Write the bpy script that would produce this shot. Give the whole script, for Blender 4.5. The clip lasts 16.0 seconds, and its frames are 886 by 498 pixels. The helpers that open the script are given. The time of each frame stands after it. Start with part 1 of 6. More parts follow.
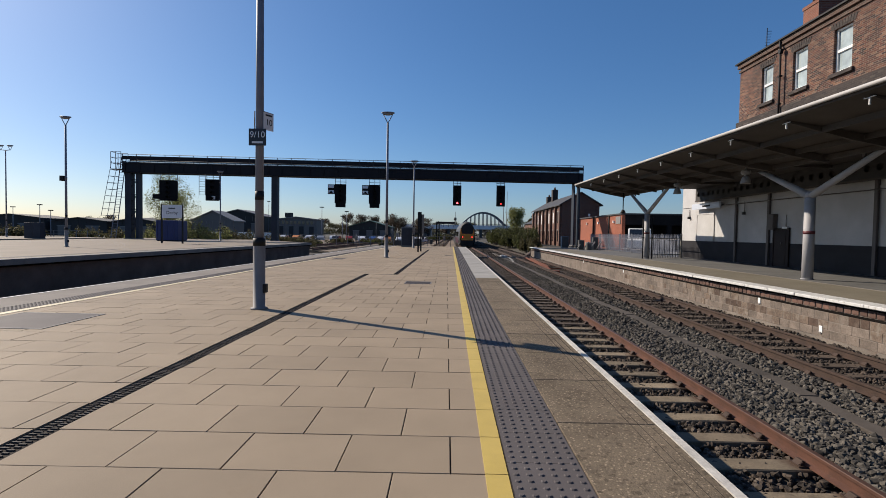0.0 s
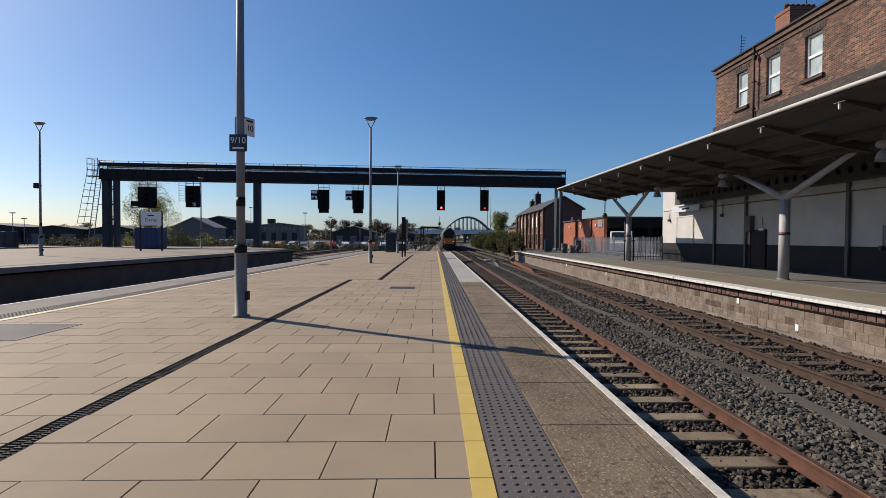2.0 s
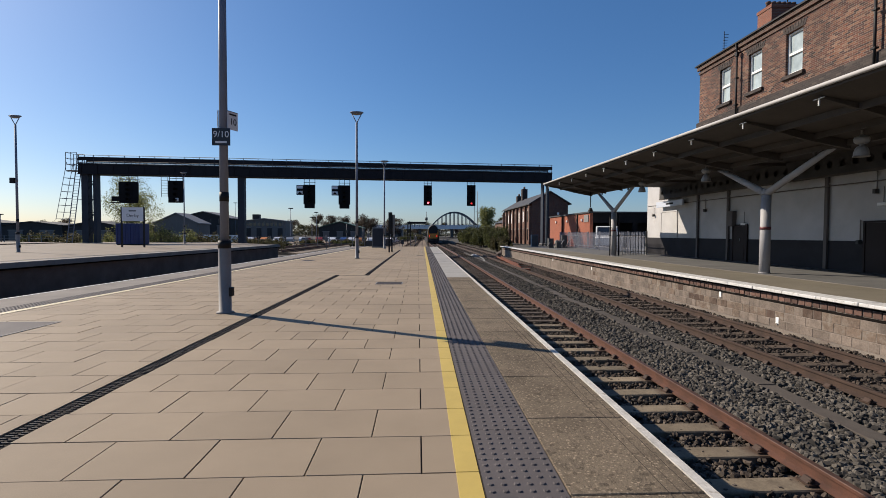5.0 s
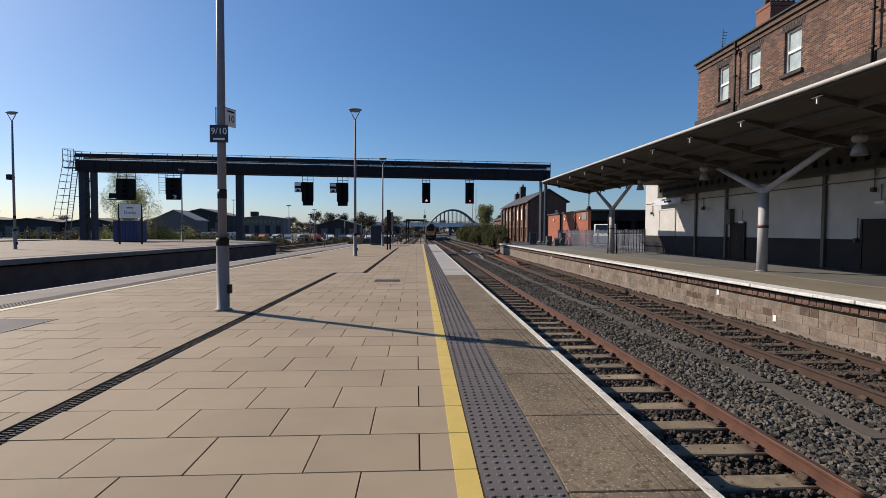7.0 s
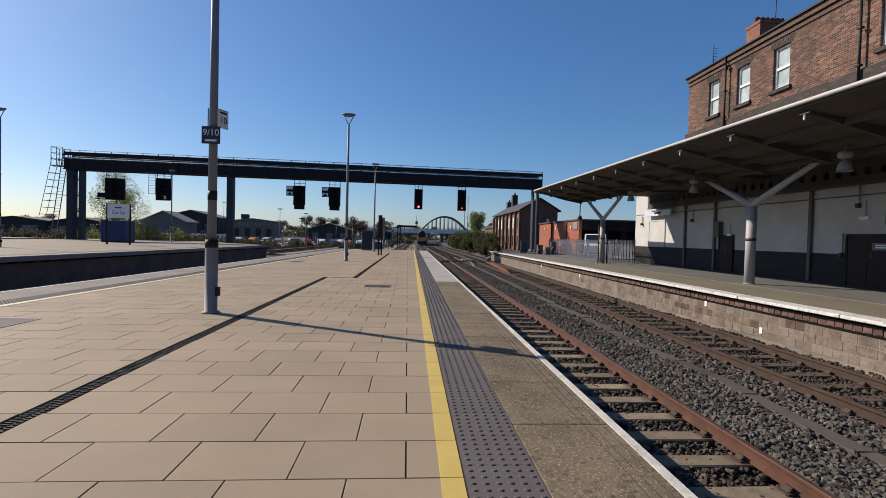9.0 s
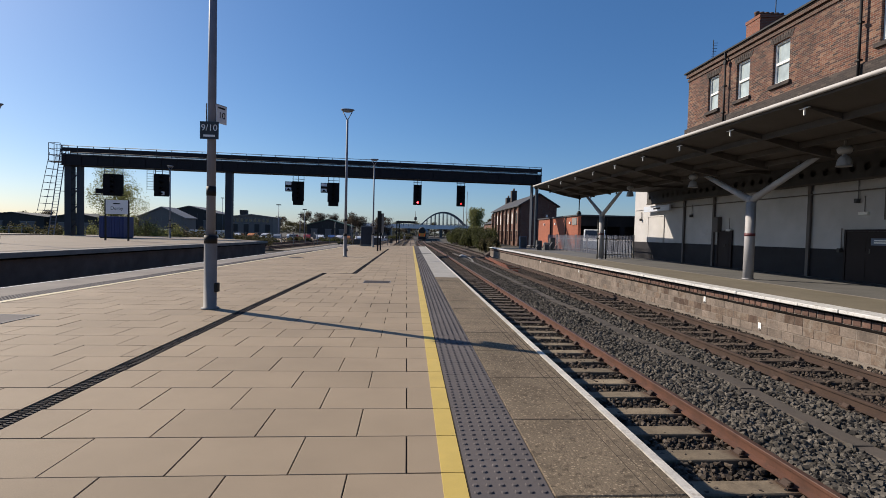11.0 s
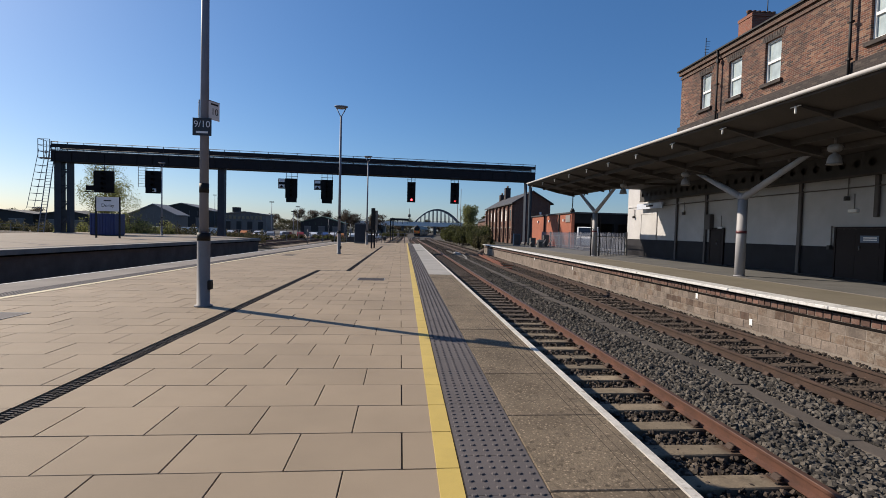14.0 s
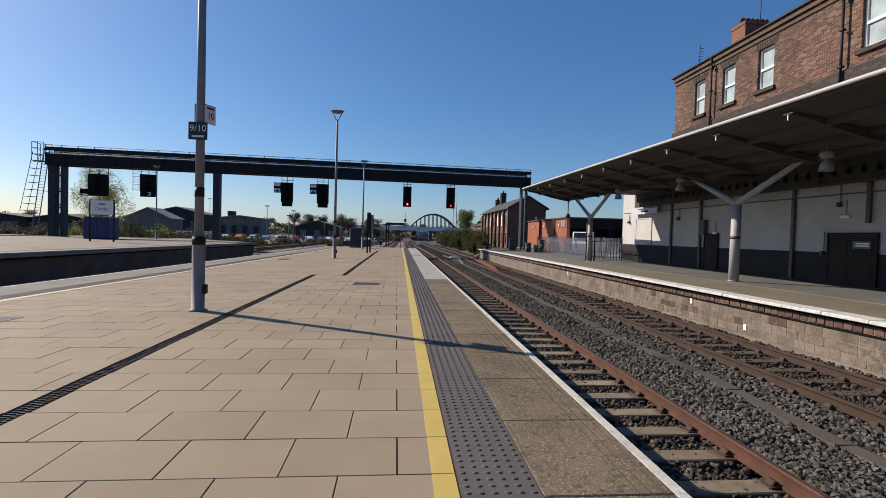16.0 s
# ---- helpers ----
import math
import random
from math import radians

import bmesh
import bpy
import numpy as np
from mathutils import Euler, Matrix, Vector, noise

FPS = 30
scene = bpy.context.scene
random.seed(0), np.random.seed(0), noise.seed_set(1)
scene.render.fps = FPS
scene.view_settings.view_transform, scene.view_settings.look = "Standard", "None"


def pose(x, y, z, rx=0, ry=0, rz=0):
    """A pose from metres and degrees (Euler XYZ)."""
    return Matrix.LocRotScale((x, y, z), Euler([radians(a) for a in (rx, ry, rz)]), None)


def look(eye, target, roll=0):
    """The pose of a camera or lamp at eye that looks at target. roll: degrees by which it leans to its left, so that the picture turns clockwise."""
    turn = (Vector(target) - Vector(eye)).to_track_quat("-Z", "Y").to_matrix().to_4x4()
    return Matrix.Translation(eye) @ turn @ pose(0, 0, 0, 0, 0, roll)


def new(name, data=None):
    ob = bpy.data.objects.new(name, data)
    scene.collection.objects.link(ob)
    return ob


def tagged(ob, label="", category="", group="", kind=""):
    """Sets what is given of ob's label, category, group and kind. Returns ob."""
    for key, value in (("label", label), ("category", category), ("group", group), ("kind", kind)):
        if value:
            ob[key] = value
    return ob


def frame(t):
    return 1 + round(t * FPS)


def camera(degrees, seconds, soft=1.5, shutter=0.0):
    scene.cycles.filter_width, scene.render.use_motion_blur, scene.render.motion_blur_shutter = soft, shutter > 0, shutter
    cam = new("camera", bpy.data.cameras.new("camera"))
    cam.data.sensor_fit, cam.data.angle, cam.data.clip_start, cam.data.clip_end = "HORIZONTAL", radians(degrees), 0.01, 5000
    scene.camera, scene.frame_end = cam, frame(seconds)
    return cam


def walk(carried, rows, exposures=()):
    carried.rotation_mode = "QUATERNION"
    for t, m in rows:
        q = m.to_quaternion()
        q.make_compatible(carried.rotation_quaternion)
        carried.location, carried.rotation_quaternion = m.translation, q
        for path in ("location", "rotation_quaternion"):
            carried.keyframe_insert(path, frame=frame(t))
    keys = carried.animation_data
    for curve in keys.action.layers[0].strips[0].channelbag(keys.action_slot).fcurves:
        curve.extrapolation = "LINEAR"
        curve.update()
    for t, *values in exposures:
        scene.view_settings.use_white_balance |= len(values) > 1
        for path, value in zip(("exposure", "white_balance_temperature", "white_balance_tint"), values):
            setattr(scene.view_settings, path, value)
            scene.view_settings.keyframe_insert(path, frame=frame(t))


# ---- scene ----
PATH = [
    (0, 0.000, 0.000, 1.244, -0.87, -1.85, 0.94),
    (0.5, 0.005, -0.010, 1.246, -0.79, -1.66, 0.66),
    (1, 0.006, -0.014, 1.247, -0.15, -1.43, 0.37),
    (1.5, 0.008, -0.018, 1.244, 0.45, -1.31, 0.33),
    (2, 0.011, -0.010, 1.244, 0.96, -1.27, 0.36),
    (2.5, 0.008, -0.007, 1.243, 1.30, -1.33, 0.30),
    (3, 0.009, -0.004, 1.243, 1.42, -1.49, 0.24),
    (3.5, 0.011, -0.007, 1.246, 1.72, -1.50, 0.15),
    (4, 0.015, -0.001, 1.244, 2.08, -1.59, 0.20),
    (6.5, 0.021, 0.002, 1.238, 2.69, -2.08, 0.23),
    (7, 0.019, 0.002, 1.240, 2.70, -2.11, 0.33),
    (7.5, 0.018, -0.006, 1.243, 2.86, -1.77, 0.40),
    (8, 0.019, -0.001, 1.240, 3.41, -1.65, 0.64),
    (8.5, 0.019, 0.006, 1.238, 3.58, -1.49, 1.02),
    (9, 0.022, 0.007, 1.237, 3.73, -1.30, 1.50),
    (9.2, 0.021, 0.009, 1.237, 3.66, -1.36, 1.50),
    (11.5, 0.015, 0.020, 1.232, 3.97, -1.93, 1.36),
    (12, 0.019, 0.025, 1.230, 4.05, -2.10, 1.28),
    (12.5, 0.018, 0.021, 1.231, 4.11, -2.21, 1.38),
    (13, 0.015, 0.016, 1.232, 4.17, -2.20, 1.42),
    (13.5, 0.014, 0.014, 1.232, 4.30, -2.21, 1.36),
    (14, 0.007, 0.010, 1.232, 4.60, -2.10, 1.45),
    (14.5, 0.005, 0.014, 1.231, 4.83, -1.98, 1.60),
    (15, 0.007, 0.007, 1.234, 4.93, -1.86, 1.65),
    (15.5, 0.006, 0.003, 1.236, 4.93, -1.75, 1.60),
    (16, 0.006, 0.000, 1.236, 5.09, -1.55, 1.62),
]


def aim(x, y, z, yaw, pitch, roll):
    """Eye, heading to the right of +y, pitch and roll in degrees."""
    a, b = radians(yaw), radians(pitch)
    ahead = Vector((math.sin(a) * math.cos(b), math.cos(a) * math.cos(b), math.sin(b)))
    eye = Vector((x, y, z))
    return look(eye, eye + 2 * ahead, roll)


cam = camera(85.1, 16.0, soft=0.6)
walk(cam, [(t, aim(*row)) for t, *row in PATH], [(0.0, 0.31), (4.0, 0.35), (9.0, 0.37), (16.0, 0.39)])

# ---- sky and sun: clear morning sun ahead and to the side of the open platforms ----
TO_SUN = Vector((-4.38, 2.55, 3.3)).normalized()
world = bpy.data.worlds.new("clear_sky")
scene.world = world
world.use_nodes = True
sky = world.node_tree.nodes.new("ShaderNodeTexSky")
sky.sky_type = "NISHITA"
sky.sun_disc = False
sky.sun_elevation = math.asin(TO_SUN.z)
sky.sun_rotation = math.atan2(TO_SUN.x, TO_SUN.y)
sky.altitude, sky.air_density, sky.dust_density, sky.ozone_density = 900, 1.05, 1.5, 5.0
background = world.node_tree.nodes["Background"]
background.inputs["Strength"].default_value = 0.08
vivid = world.node_tree.nodes.new("ShaderNodeHueSaturation")
vivid.inputs["Saturation"].default_value = 1.17
world.node_tree.links.new(sky.outputs["Color"], vivid.inputs["Color"])
haze = world.node_tree.nodes.new("ShaderNodeMixRGB")
haze.inputs["Fac"].default_value, haze.inputs["Color2"].default_value = 0.13, (1.3, 3.0, 7.2, 1)
world.node_tree.links.new(vivid.outputs["Color"], haze.inputs["Color1"])
world.node_tree.links.new(haze.outputs["Color"], background.inputs["Color"])
sun = new("sun", bpy.data.lights.new("sun", "SUN"))
sun.data.energy, sun.data.angle, sun.data.color = 5.0, radians(0.5), (1.0, 0.88, 0.735)
sun.matrix_world = look((0, 0, 60), Vector((0, 0, 60)) - TO_SUN)

# ---- materials ----
def nodes_of(name):
    m = bpy.data.materials.new(name)
    m.use_nodes = True
    t = m.node_tree
    return m, t, t.nodes["Principled BSDF"]


def coords(t, local=False):
    if local:
        return t.nodes.new("ShaderNodeTexCoord").outputs["Object"]
    return t.nodes.new("ShaderNodeNewGeometry").outputs["Position"]


def noise_of(t, where, scale, detail=4.0, rough=0.6):
    n = t.nodes.new("ShaderNodeTexNoise")
    n.inputs["Scale"].default_value, n.inputs["Detail"].default_value, n.inputs["Roughness"].default_value = scale, detail, rough
    t.links.new(where, n.inputs["Vector"])
    return n.outputs["Fac"]


def ramp_of(t, fac, stops):
    r = t.nodes.new("ShaderNodeValToRGB")
    while len(r.color_ramp.elements) < len(stops):
        r.color_ramp.elements.new(0.5)
    for e, (p, c) in zip(r.color_ramp.elements, stops):
        e.position, e.color = p, (*c, 1)
    t.links.new(fac, r.inputs["Fac"])
    return r.outputs["Color"]


def mix_of(t, fac, a, b, kind="MIX"):
    m = t.nodes.new("ShaderNodeMix")
    m.data_type, m.blend_type = "RGBA", kind
    for sock, v in (("Factor_Float", fac), ("A_Color", a), ("B_Color", b)):
        s = next(i for i in m.inputs if i.identifier == sock)
        if isinstance(v, (int, float)):
            s.default_value = v
        elif isinstance(v, tuple):
            s.default_value = (*v, 1)
        else:
            t.links.new(v, s)
    return next(o for o in m.outputs if o.identifier == "Result_Color")


def bump_of(t, p, height, strength, distance=0.01):
    b = t.nodes.new("ShaderNodeBump")
    b.inputs["Strength"].default_value, b.inputs["Distance"].default_value = strength, distance
    t.links.new(height, b.inputs["Height"])
    t.links.new(b.outputs["Normal"], p.inputs["Normal"])


def math_of(t, kind, a, b):
    m = t.nodes.new("ShaderNodeMath")
    m.operation = kind
    for n, v in enumerate((a, b)):
        if isinstance(v, (int, float)):
            m.inputs[n].default_value = v
        else:
            t.links.new(v, m.inputs[n])
    return m.outputs[0]


def shade(c, k):
    return tuple(min(1.0, v * k) for v in c)


def surface(name, base, rough=0.7, metal=0.0, grain=60.0, patch=1.5, vary=0.25, bump=0.3, local=False, stain=None, stain_at=(0.55, 0.75), each=0.0, island=0.0, spec=0.5, oil=False, flecks=0.0, odd=False):
    """A plain stuff with fine grain, wide patches, optional stains, and a shade of its own for each piece."""
    m, t, p = nodes_of(name)
    where = coords(t, local)
    fine, wide = noise_of(t, where, grain, 5.0), noise_of(t, where, patch, 5.0)
    colour = ramp_of(t, wide, [(0.3, shade(base, 1 - vary)), (0.7, shade(base, 1 + vary))])
    colour = mix_of(t, 0.7, colour, ramp_of(t, fine, [(0.3, (1 - vary,) * 3), (0.7, (1 + vary * 0.6,) * 3)]), "MULTIPLY")
    if stain:
        blot = ramp_of(t, noise_of(t, where, patch * 2.3, 8.0, 0.7), [(stain_at[0], (0, 0, 0)), (stain_at[1], (1, 1, 1))])
        colour = mix_of(t, blot, colour, stain)
    if flecks:
        spots = t.nodes.new("ShaderNodeTexVoronoi")
        spots.inputs["Scale"].default_value = flecks
        t.links.new(where, spots.inputs["Vector"])
        colour = mix_of(t, ramp_of(t, spots.outputs["Distance"], [(0.15, (0.7,) * 3), (0.33, (0, 0, 0))]), colour, shade(base, 2.4))
        colour = mix_of(t, ramp_of(t, spots.outputs["Color"], [(0.05, (0.75,) * 3), (0.35, (0, 0, 0))]), colour, shade(base, 0.35))
    if oil:
        # rust has run from the rail seats over the ends of each piece
        own = t.nodes.new("ShaderNodeSeparateXYZ")
        t.links.new(coords(t, True), own.inputs[0])
        ragged = math_of(t, "ADD", math_of(t, "ABSOLUTE", own.outputs["X"], 0.0), math_of(t, "MULTIPLY", noise_of(t, where, 9.0, 5.0), 0.35))
        colour = mix_of(t, ramp_of(t, ragged, [(0.66, (0, 0, 0)), (0.82, (0.85,) * 3), (1.05, (0.85,) * 3), (1.2, (0.2,) * 3)]), colour, (0.075, 0.038, 0.02))
    if each or island:
        if each:
            src = t.nodes.new("ShaderNodeObjectInfo").outputs["Random"]
        else:
            src = t.nodes.new("ShaderNodeNewGeometry").outputs["Random Per Island"]
        k = each or island
        colour = mix_of(t, 1.0, colour, ramp_of(t, src, [(0.0, (0.42, 0.34, 0.32)), (0.2, (0.55, 0.46, 0.42)), (0.32, (0.9, 0.85, 0.82)), (1.0, (1.06, 1.05, 1.03))] if odd else [(0.0, (1 - k,) * 3), (1.0, (1 + k * 0.5,) * 3)]), "MULTIPLY")
    t.links.new(colour, p.inputs["Base Color"])
    p.inputs["Roughness"].default_value, p.inputs["Metallic"].default_value = rough, metal
    p.inputs["Specular IOR Level"].default_value = spec
    if bump:
        bump_of(t, p, fine, bump, 0.004)
    return m


def brickwork(name, colours, mortar=(0.235, 0.21, 0.18), long=0.225, high=0.075, soot=0.3):
    """Brick courses laid on upright faces, with per-brick tone, soot and recessed joints."""
    m, t, p = nodes_of(name)
    where = coords(t)
    split = t.nodes.new("ShaderNodeSeparateXYZ")
    t.links.new(where, split.inputs[0])
    flat = t.nodes.new("ShaderNodeCombineXYZ")
    t.links.new(math_of(t, "ADD", split.outputs["X"], split.outputs["Y"]), flat.inputs["X"])
    t.links.new(split.outputs["Z"], flat.inputs["Y"])
    b = t.nodes.new("ShaderNodeTexBrick")
    b.inputs["Scale"].default_value = 1.0
    b.inputs["Brick Width"].default_value, b.inputs["Row Height"].default_value = long, high
    b.inputs["Mortar Size"].default_value, b.inputs["Bias"].default_value = 0.006, 0.0
    b.inputs["Color1"].default_value, b.inputs["Color2"].default_value = (0, 0, 0, 1), (1, 1, 1, 1)
    b.inputs["Mortar"].default_value = (0.5, 0.5, 0.5, 1)
    t.links.new(flat.outputs[0], b.inputs["Vector"])
    tone = ramp_of(t, b.outputs["Color"], [(i / (len(colours) - 1), c) for i, c in enumerate(colours)])
    tone = mix_of(t, b.outputs["Fac"], tone, mortar)
    dirt = ramp_of(t, noise_of(t, where, 0.55, 8.0, 0.7), [(0.35, (1 - soot,) * 3), (0.7, (1.1, 1.08, 1.05))])
    tone = mix_of(t, 1.0, tone, dirt, "MULTIPLY")
    fine = noise_of(t, where, 45.0)
    tone = mix_of(t, 0.6, tone, ramp_of(t, fine, [(0.3, (0.7,) * 3), (0.7, (1.15,) * 3)]), "MULTIPLY")
    t.links.new(tone, p.inputs["Base Color"])
    p.inputs["Roughness"].default_value = 0.88
    bump_of(t, p, math_of(t, "SUBTRACT", fine, math_of(t, "MULTIPLY", b.outputs["Fac"], 2.0)), 0.5, 0.006)
    return m


def glow(name, colour, strength):
    m, t, p = nodes_of(name)
    p.inputs["Base Color"].default_value = (*shade(colour, 0.3), 1)
    p.inputs["Emission Color"].default_value = (*colour, 1)
    p.inputs["Emission Strength"].default_value = strength
    return m


def glass(name, tint=(0.02, 0.025, 0.03), rough=0.04):
    m, t, p = nodes_of(name)
    p.inputs["Base Color"].default_value = (*tint, 1)
    p.inputs["Roughness"].default_value = rough
    p.inputs["Specular IOR Level"].default_value = 0.9
    bump_of(t, p, noise_of(t, coords(t), 1.2, 1.0), 0.05, 0.02)
    return m


SLAB = surface("buff_paving", (0.288, 0.227, 0.16), 0.75, grain=160, patch=0.7, vary=0.13, bump=0.3, each=0.08, stain=(0.233, 0.172, 0.109), stain_at=(0.62, 0.85), spec=0.2)
SLAB_FAR = surface("buff_paving_field", (0.288, 0.227, 0.16), 0.75, grain=160, patch=0.7, vary=0.12, bump=0.3, island=0.08, stain=(0.233, 0.172, 0.109), stain_at=(0.62, 0.85), spec=0.2)
JOINT = surface("paving_bed", (0.0398, 0.0323, 0.026), 0.95, grain=90, vary=0.3, spec=0.2)
TACTILE = surface("tactile_grey", (0.109, 0.096, 0.094), 0.75, grain=220, patch=1.1, vary=0.14, island=0.10, stain=(0.0686, 0.0686, 0.0721), spec=0.2)
COPING = surface("coping_concrete", (0.168, 0.132, 0.092), 0.9, grain=75, patch=1.6, vary=0.3, bump=1.6, flecks=42, each=0.12, stain=(0.115, 0.095, 0.07), spec=0.2)
COPING_NEW = surface("new_coping_concrete", (0.302, 0.289, 0.264), 0.85, grain=130, patch=1.6, vary=0.12, bump=0.4, each=0.06)
EDGE_PAVE = surface("edge_paving", (0.208, 0.186, 0.165), 0.85, grain=90, patch=1.0, vary=0.18, bump=0.4, spec=0.2)
YELLOW = surface("yellow_line_paint", (0.495, 0.361, 0.0889), 0.6, grain=200, patch=3, vary=0.10, bump=0.3, stain=(0.378, 0.275, 0.0824), stain_at=(0.6, 0.8))
CREAM_LINE = surface("pale_line_paint", (0.549, 0.466, 0.289), 0.6, grain=200, patch=3, vary=0.1)
WHITE_LINE = surface("white_edge_paint", (0.562, 0.554, 0.53), 0.65, grain=150, patch=4, vary=0.12, stain=(0.234, 0.211, 0.179), stain_at=(0.53, 0.68))
EDGE_WHITE = surface("grubby_edge_paint", (0.50, 0.475, 0.43), 0.75, grain=60, patch=6, vary=0.2, bump=0.5, stain=(0.22, 0.185, 0.14), stain_at=(0.56, 0.72))
BROWN_TARMAC = surface("brown_worn_tarmac", (0.137, 0.118, 0.0824), 0.92, grain=110, patch=0.6, vary=0.2, bump=0.5, stain=(0.0959, 0.0824, 0.0583))
TARMAC = surface("old_tarmac", (0.0994, 0.0977, 0.0924), 0.92, grain=110, patch=0.6, vary=0.22, bump=0.5, stain=(0.0686, 0.0618, 0.0549))
RUST = surface("rusty_rail_steel", (0.085, 0.034, 0.02), 0.8, grain=70, patch=4, vary=0.3, bump=0.4, stain=(0.0549, 0.0275, 0.0172))
DARK_RUST = surface("dark_rusty_steel", (0.044, 0.0235, 0.0145), 0.8, grain=70, patch=4, vary=0.3, bump=0.4)
RAILTOP = surface("dull_rail_head", (0.103, 0.0583, 0.0412), 0.5, metal=0.4, grain=60, patch=5, vary=0.25, stain=(0.11, 0.048, 0.0275))
SLEEPER = surface("weathered_sleeper", (0.207, 0.163, 0.11), 0.9, grain=45, patch=4, vary=0.3, bump=0.7, each=0.3, stain=(0.088, 0.066, 0.044), stain_at=(0.56, 0.72), oil=True)
SLEEPER_DARK = surface("dark_timber_sleeper", (0.08, 0.056, 0.039), 0.9, grain=45, patch=4, vary=0.35, bump=0.7, each=0.3)
BALLAST = surface("granite_ballast", (0.093, 0.081, 0.066), 0.9, grain=40, patch=3, vary=0.35, bump=0.6, island=0.8, stain=(0.0889, 0.0583, 0.0343), stain_at=(0.62, 0.8))
BALLAST_BED = surface("ballast_bed", (0.0378, 0.0309, 0.0247), 0.95, grain=28, patch=0.5, vary=0.5, bump=1.0, stain=(0.0412, 0.0309, 0.0206))
TROUGH = surface("ballast_dusted_concrete", (0.066, 0.054, 0.044), 0.92, grain=60, patch=2.5, vary=0.3, bump=0.6, each=0.25, stain=(0.0686, 0.0583, 0.048), stain_at=(0.5, 0.65))
TRACK_DIRT = surface("rusty_ballast", (0.068, 0.05, 0.037), 0.9, grain=40, patch=3, vary=0.35, bump=0.5, island=0.75)
GROUND = surface("rough_ground", (0.05, 0.041, 0.029), 0.95, grain=6, patch=0.08, vary=0.35, bump=0.8, stain=(0.048, 0.0618, 0.0206))
CONCRETE = surface("grey_concrete", (0.206, 0.195, 0.179), 0.9, grain=70, patch=1.2, vary=0.2, bump=0.5, stain=(0.123, 0.11, 0.0959), each=0.12)
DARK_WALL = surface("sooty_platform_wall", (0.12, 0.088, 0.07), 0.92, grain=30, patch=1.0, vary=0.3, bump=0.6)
STONE = surface("weathered_block_stone", (0.15, 0.112, 0.085), 0.9, grain=26, patch=2.6, vary=0.4, bump=0.9, each=0.35, odd=True, stain=(0.20, 0.172, 0.142), stain_at=(0.48, 0.62))
STONE_PALE = surface("pale_block_stone", (0.178, 0.142, 0.115), 0.9, grain=26, patch=2.6, vary=0.35, bump=0.9, each=0.25, stain=(0.115, 0.082, 0.062), stain_at=(0.56, 0.72))
# flat black that paints shadow lines under copings and bricks
SHADE_LINE = surface("painted_shade_black", (0.012, 0.010, 0.009), 0.95, grain=30, patch=1.0, vary=0.3, bump=0.4, spec=0.05)
EDGE_BRICK = surface("brown_edge_brick", (0.125, 0.066, 0.049), 0.85, grain=40, patch=3.0, vary=0.3, bump=0.6, each=0.4, stain=(0.206, 0.165, 0.137), stain_at=(0.6, 0.8))
MORTAR = surface("old_mortar", (0.19, 0.16, 0.133), 0.95, grain=40, patch=1.1, vary=0.3, bump=0.7, stain=(0.137, 0.0889, 0.0652), stain_at=(0.58, 0.75))
GRATE = surface("dark_grating", (0.0426, 0.0343, 0.0323), 0.7, grain=120, patch=3, vary=0.3, spec=0.2)
GALV = surface("galvanised_steel", (0.20, 0.187, 0.18), 0.65, metal=0.0, grain=40, patch=3, vary=0.12, bump=0.1)
POST = surface("grey_post_paint", (0.155, 0.167, 0.21), 0.6, metal=0.0, grain=80, patch=3, vary=0.1, bump=0.1)
BLACK = surface("black_paint", (0.009, 0.009, 0.010), 0.6, spec=0.3, grain=60, patch=3, vary=0.3, bump=0.1)
NAVY = surface("dark_blue_paint", (0.008, 0.007, 0.011), 0.6, spec=0.25, grain=40, patch=1.5, vary=0.25, bump=0.15)
GANTRY_GREY = surface("blue_grey_steel", (0.022, 0.028, 0.042), 0.6, spec=0.3, grain=40, patch=1.0, vary=0.2, bump=0.15)
WHITE = surface("white_paint", (0.78, 0.78, 0.76), 0.55, grain=60, patch=2, vary=0.06, bump=0.1)
OFFWHITE = surface("grubby_white_paint", (0.445, 0.435, 0.428), 0.7, grain=40, patch=0.7, vary=0.12, bump=0.3, stain=(0.40, 0.37, 0.34), stain_at=(0.55, 0.85))
GUTTER_PAINT = surface("pale_gutter_paint", (0.40, 0.385, 0.37), 0.6, grain=40, patch=1.0, vary=0.12, bump=0.1)
CANOPY_PAINT = surface("canopy_grey_paint", (0.33, 0.325, 0.335), 0.6, grain=40, patch=1.0, vary=0.12, bump=0.1)
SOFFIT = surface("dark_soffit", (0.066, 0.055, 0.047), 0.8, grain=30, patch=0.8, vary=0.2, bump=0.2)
SKIRT = surface("charcoal_paint", (0.022, 0.021, 0.025), 0.7, spec=0.25, grain=50, patch=1.0, vary=0.25, bump=0.3)
PILASTER = surface("brown_grey_post_paint", (0.095, 0.08, 0.073), 0.6, grain=40, patch=1.0, vary=0.15, bump=0.1)
MAROON = surface("maroon_paint", (0.10, 0.02, 0.025), 0.5, grain=50, patch=1.0, vary=0.2)
DOOR_DARK = surface("dark_brown_door_paint", (0.018, 0.011, 0.011), 0.6, spec=0.25, grain=50, patch=1.0, vary=0.2)
SLATE = surface("roof_slate", (0.0378, 0.0378, 0.0412), 0.7, grain=12, patch=0.8, vary=0.3, bump=0.5)
BRICK_STATION = brickwork("station_brick", [(0.031, 0.0197, 0.0185), (0.0959, 0.0349, 0.0237), (0.169, 0.0591, 0.0338), (0.0619, 0.031, 0.0265), (0.203, 0.0845, 0.045), (0.237, 0.141, 0.0959)], soot=0.5)
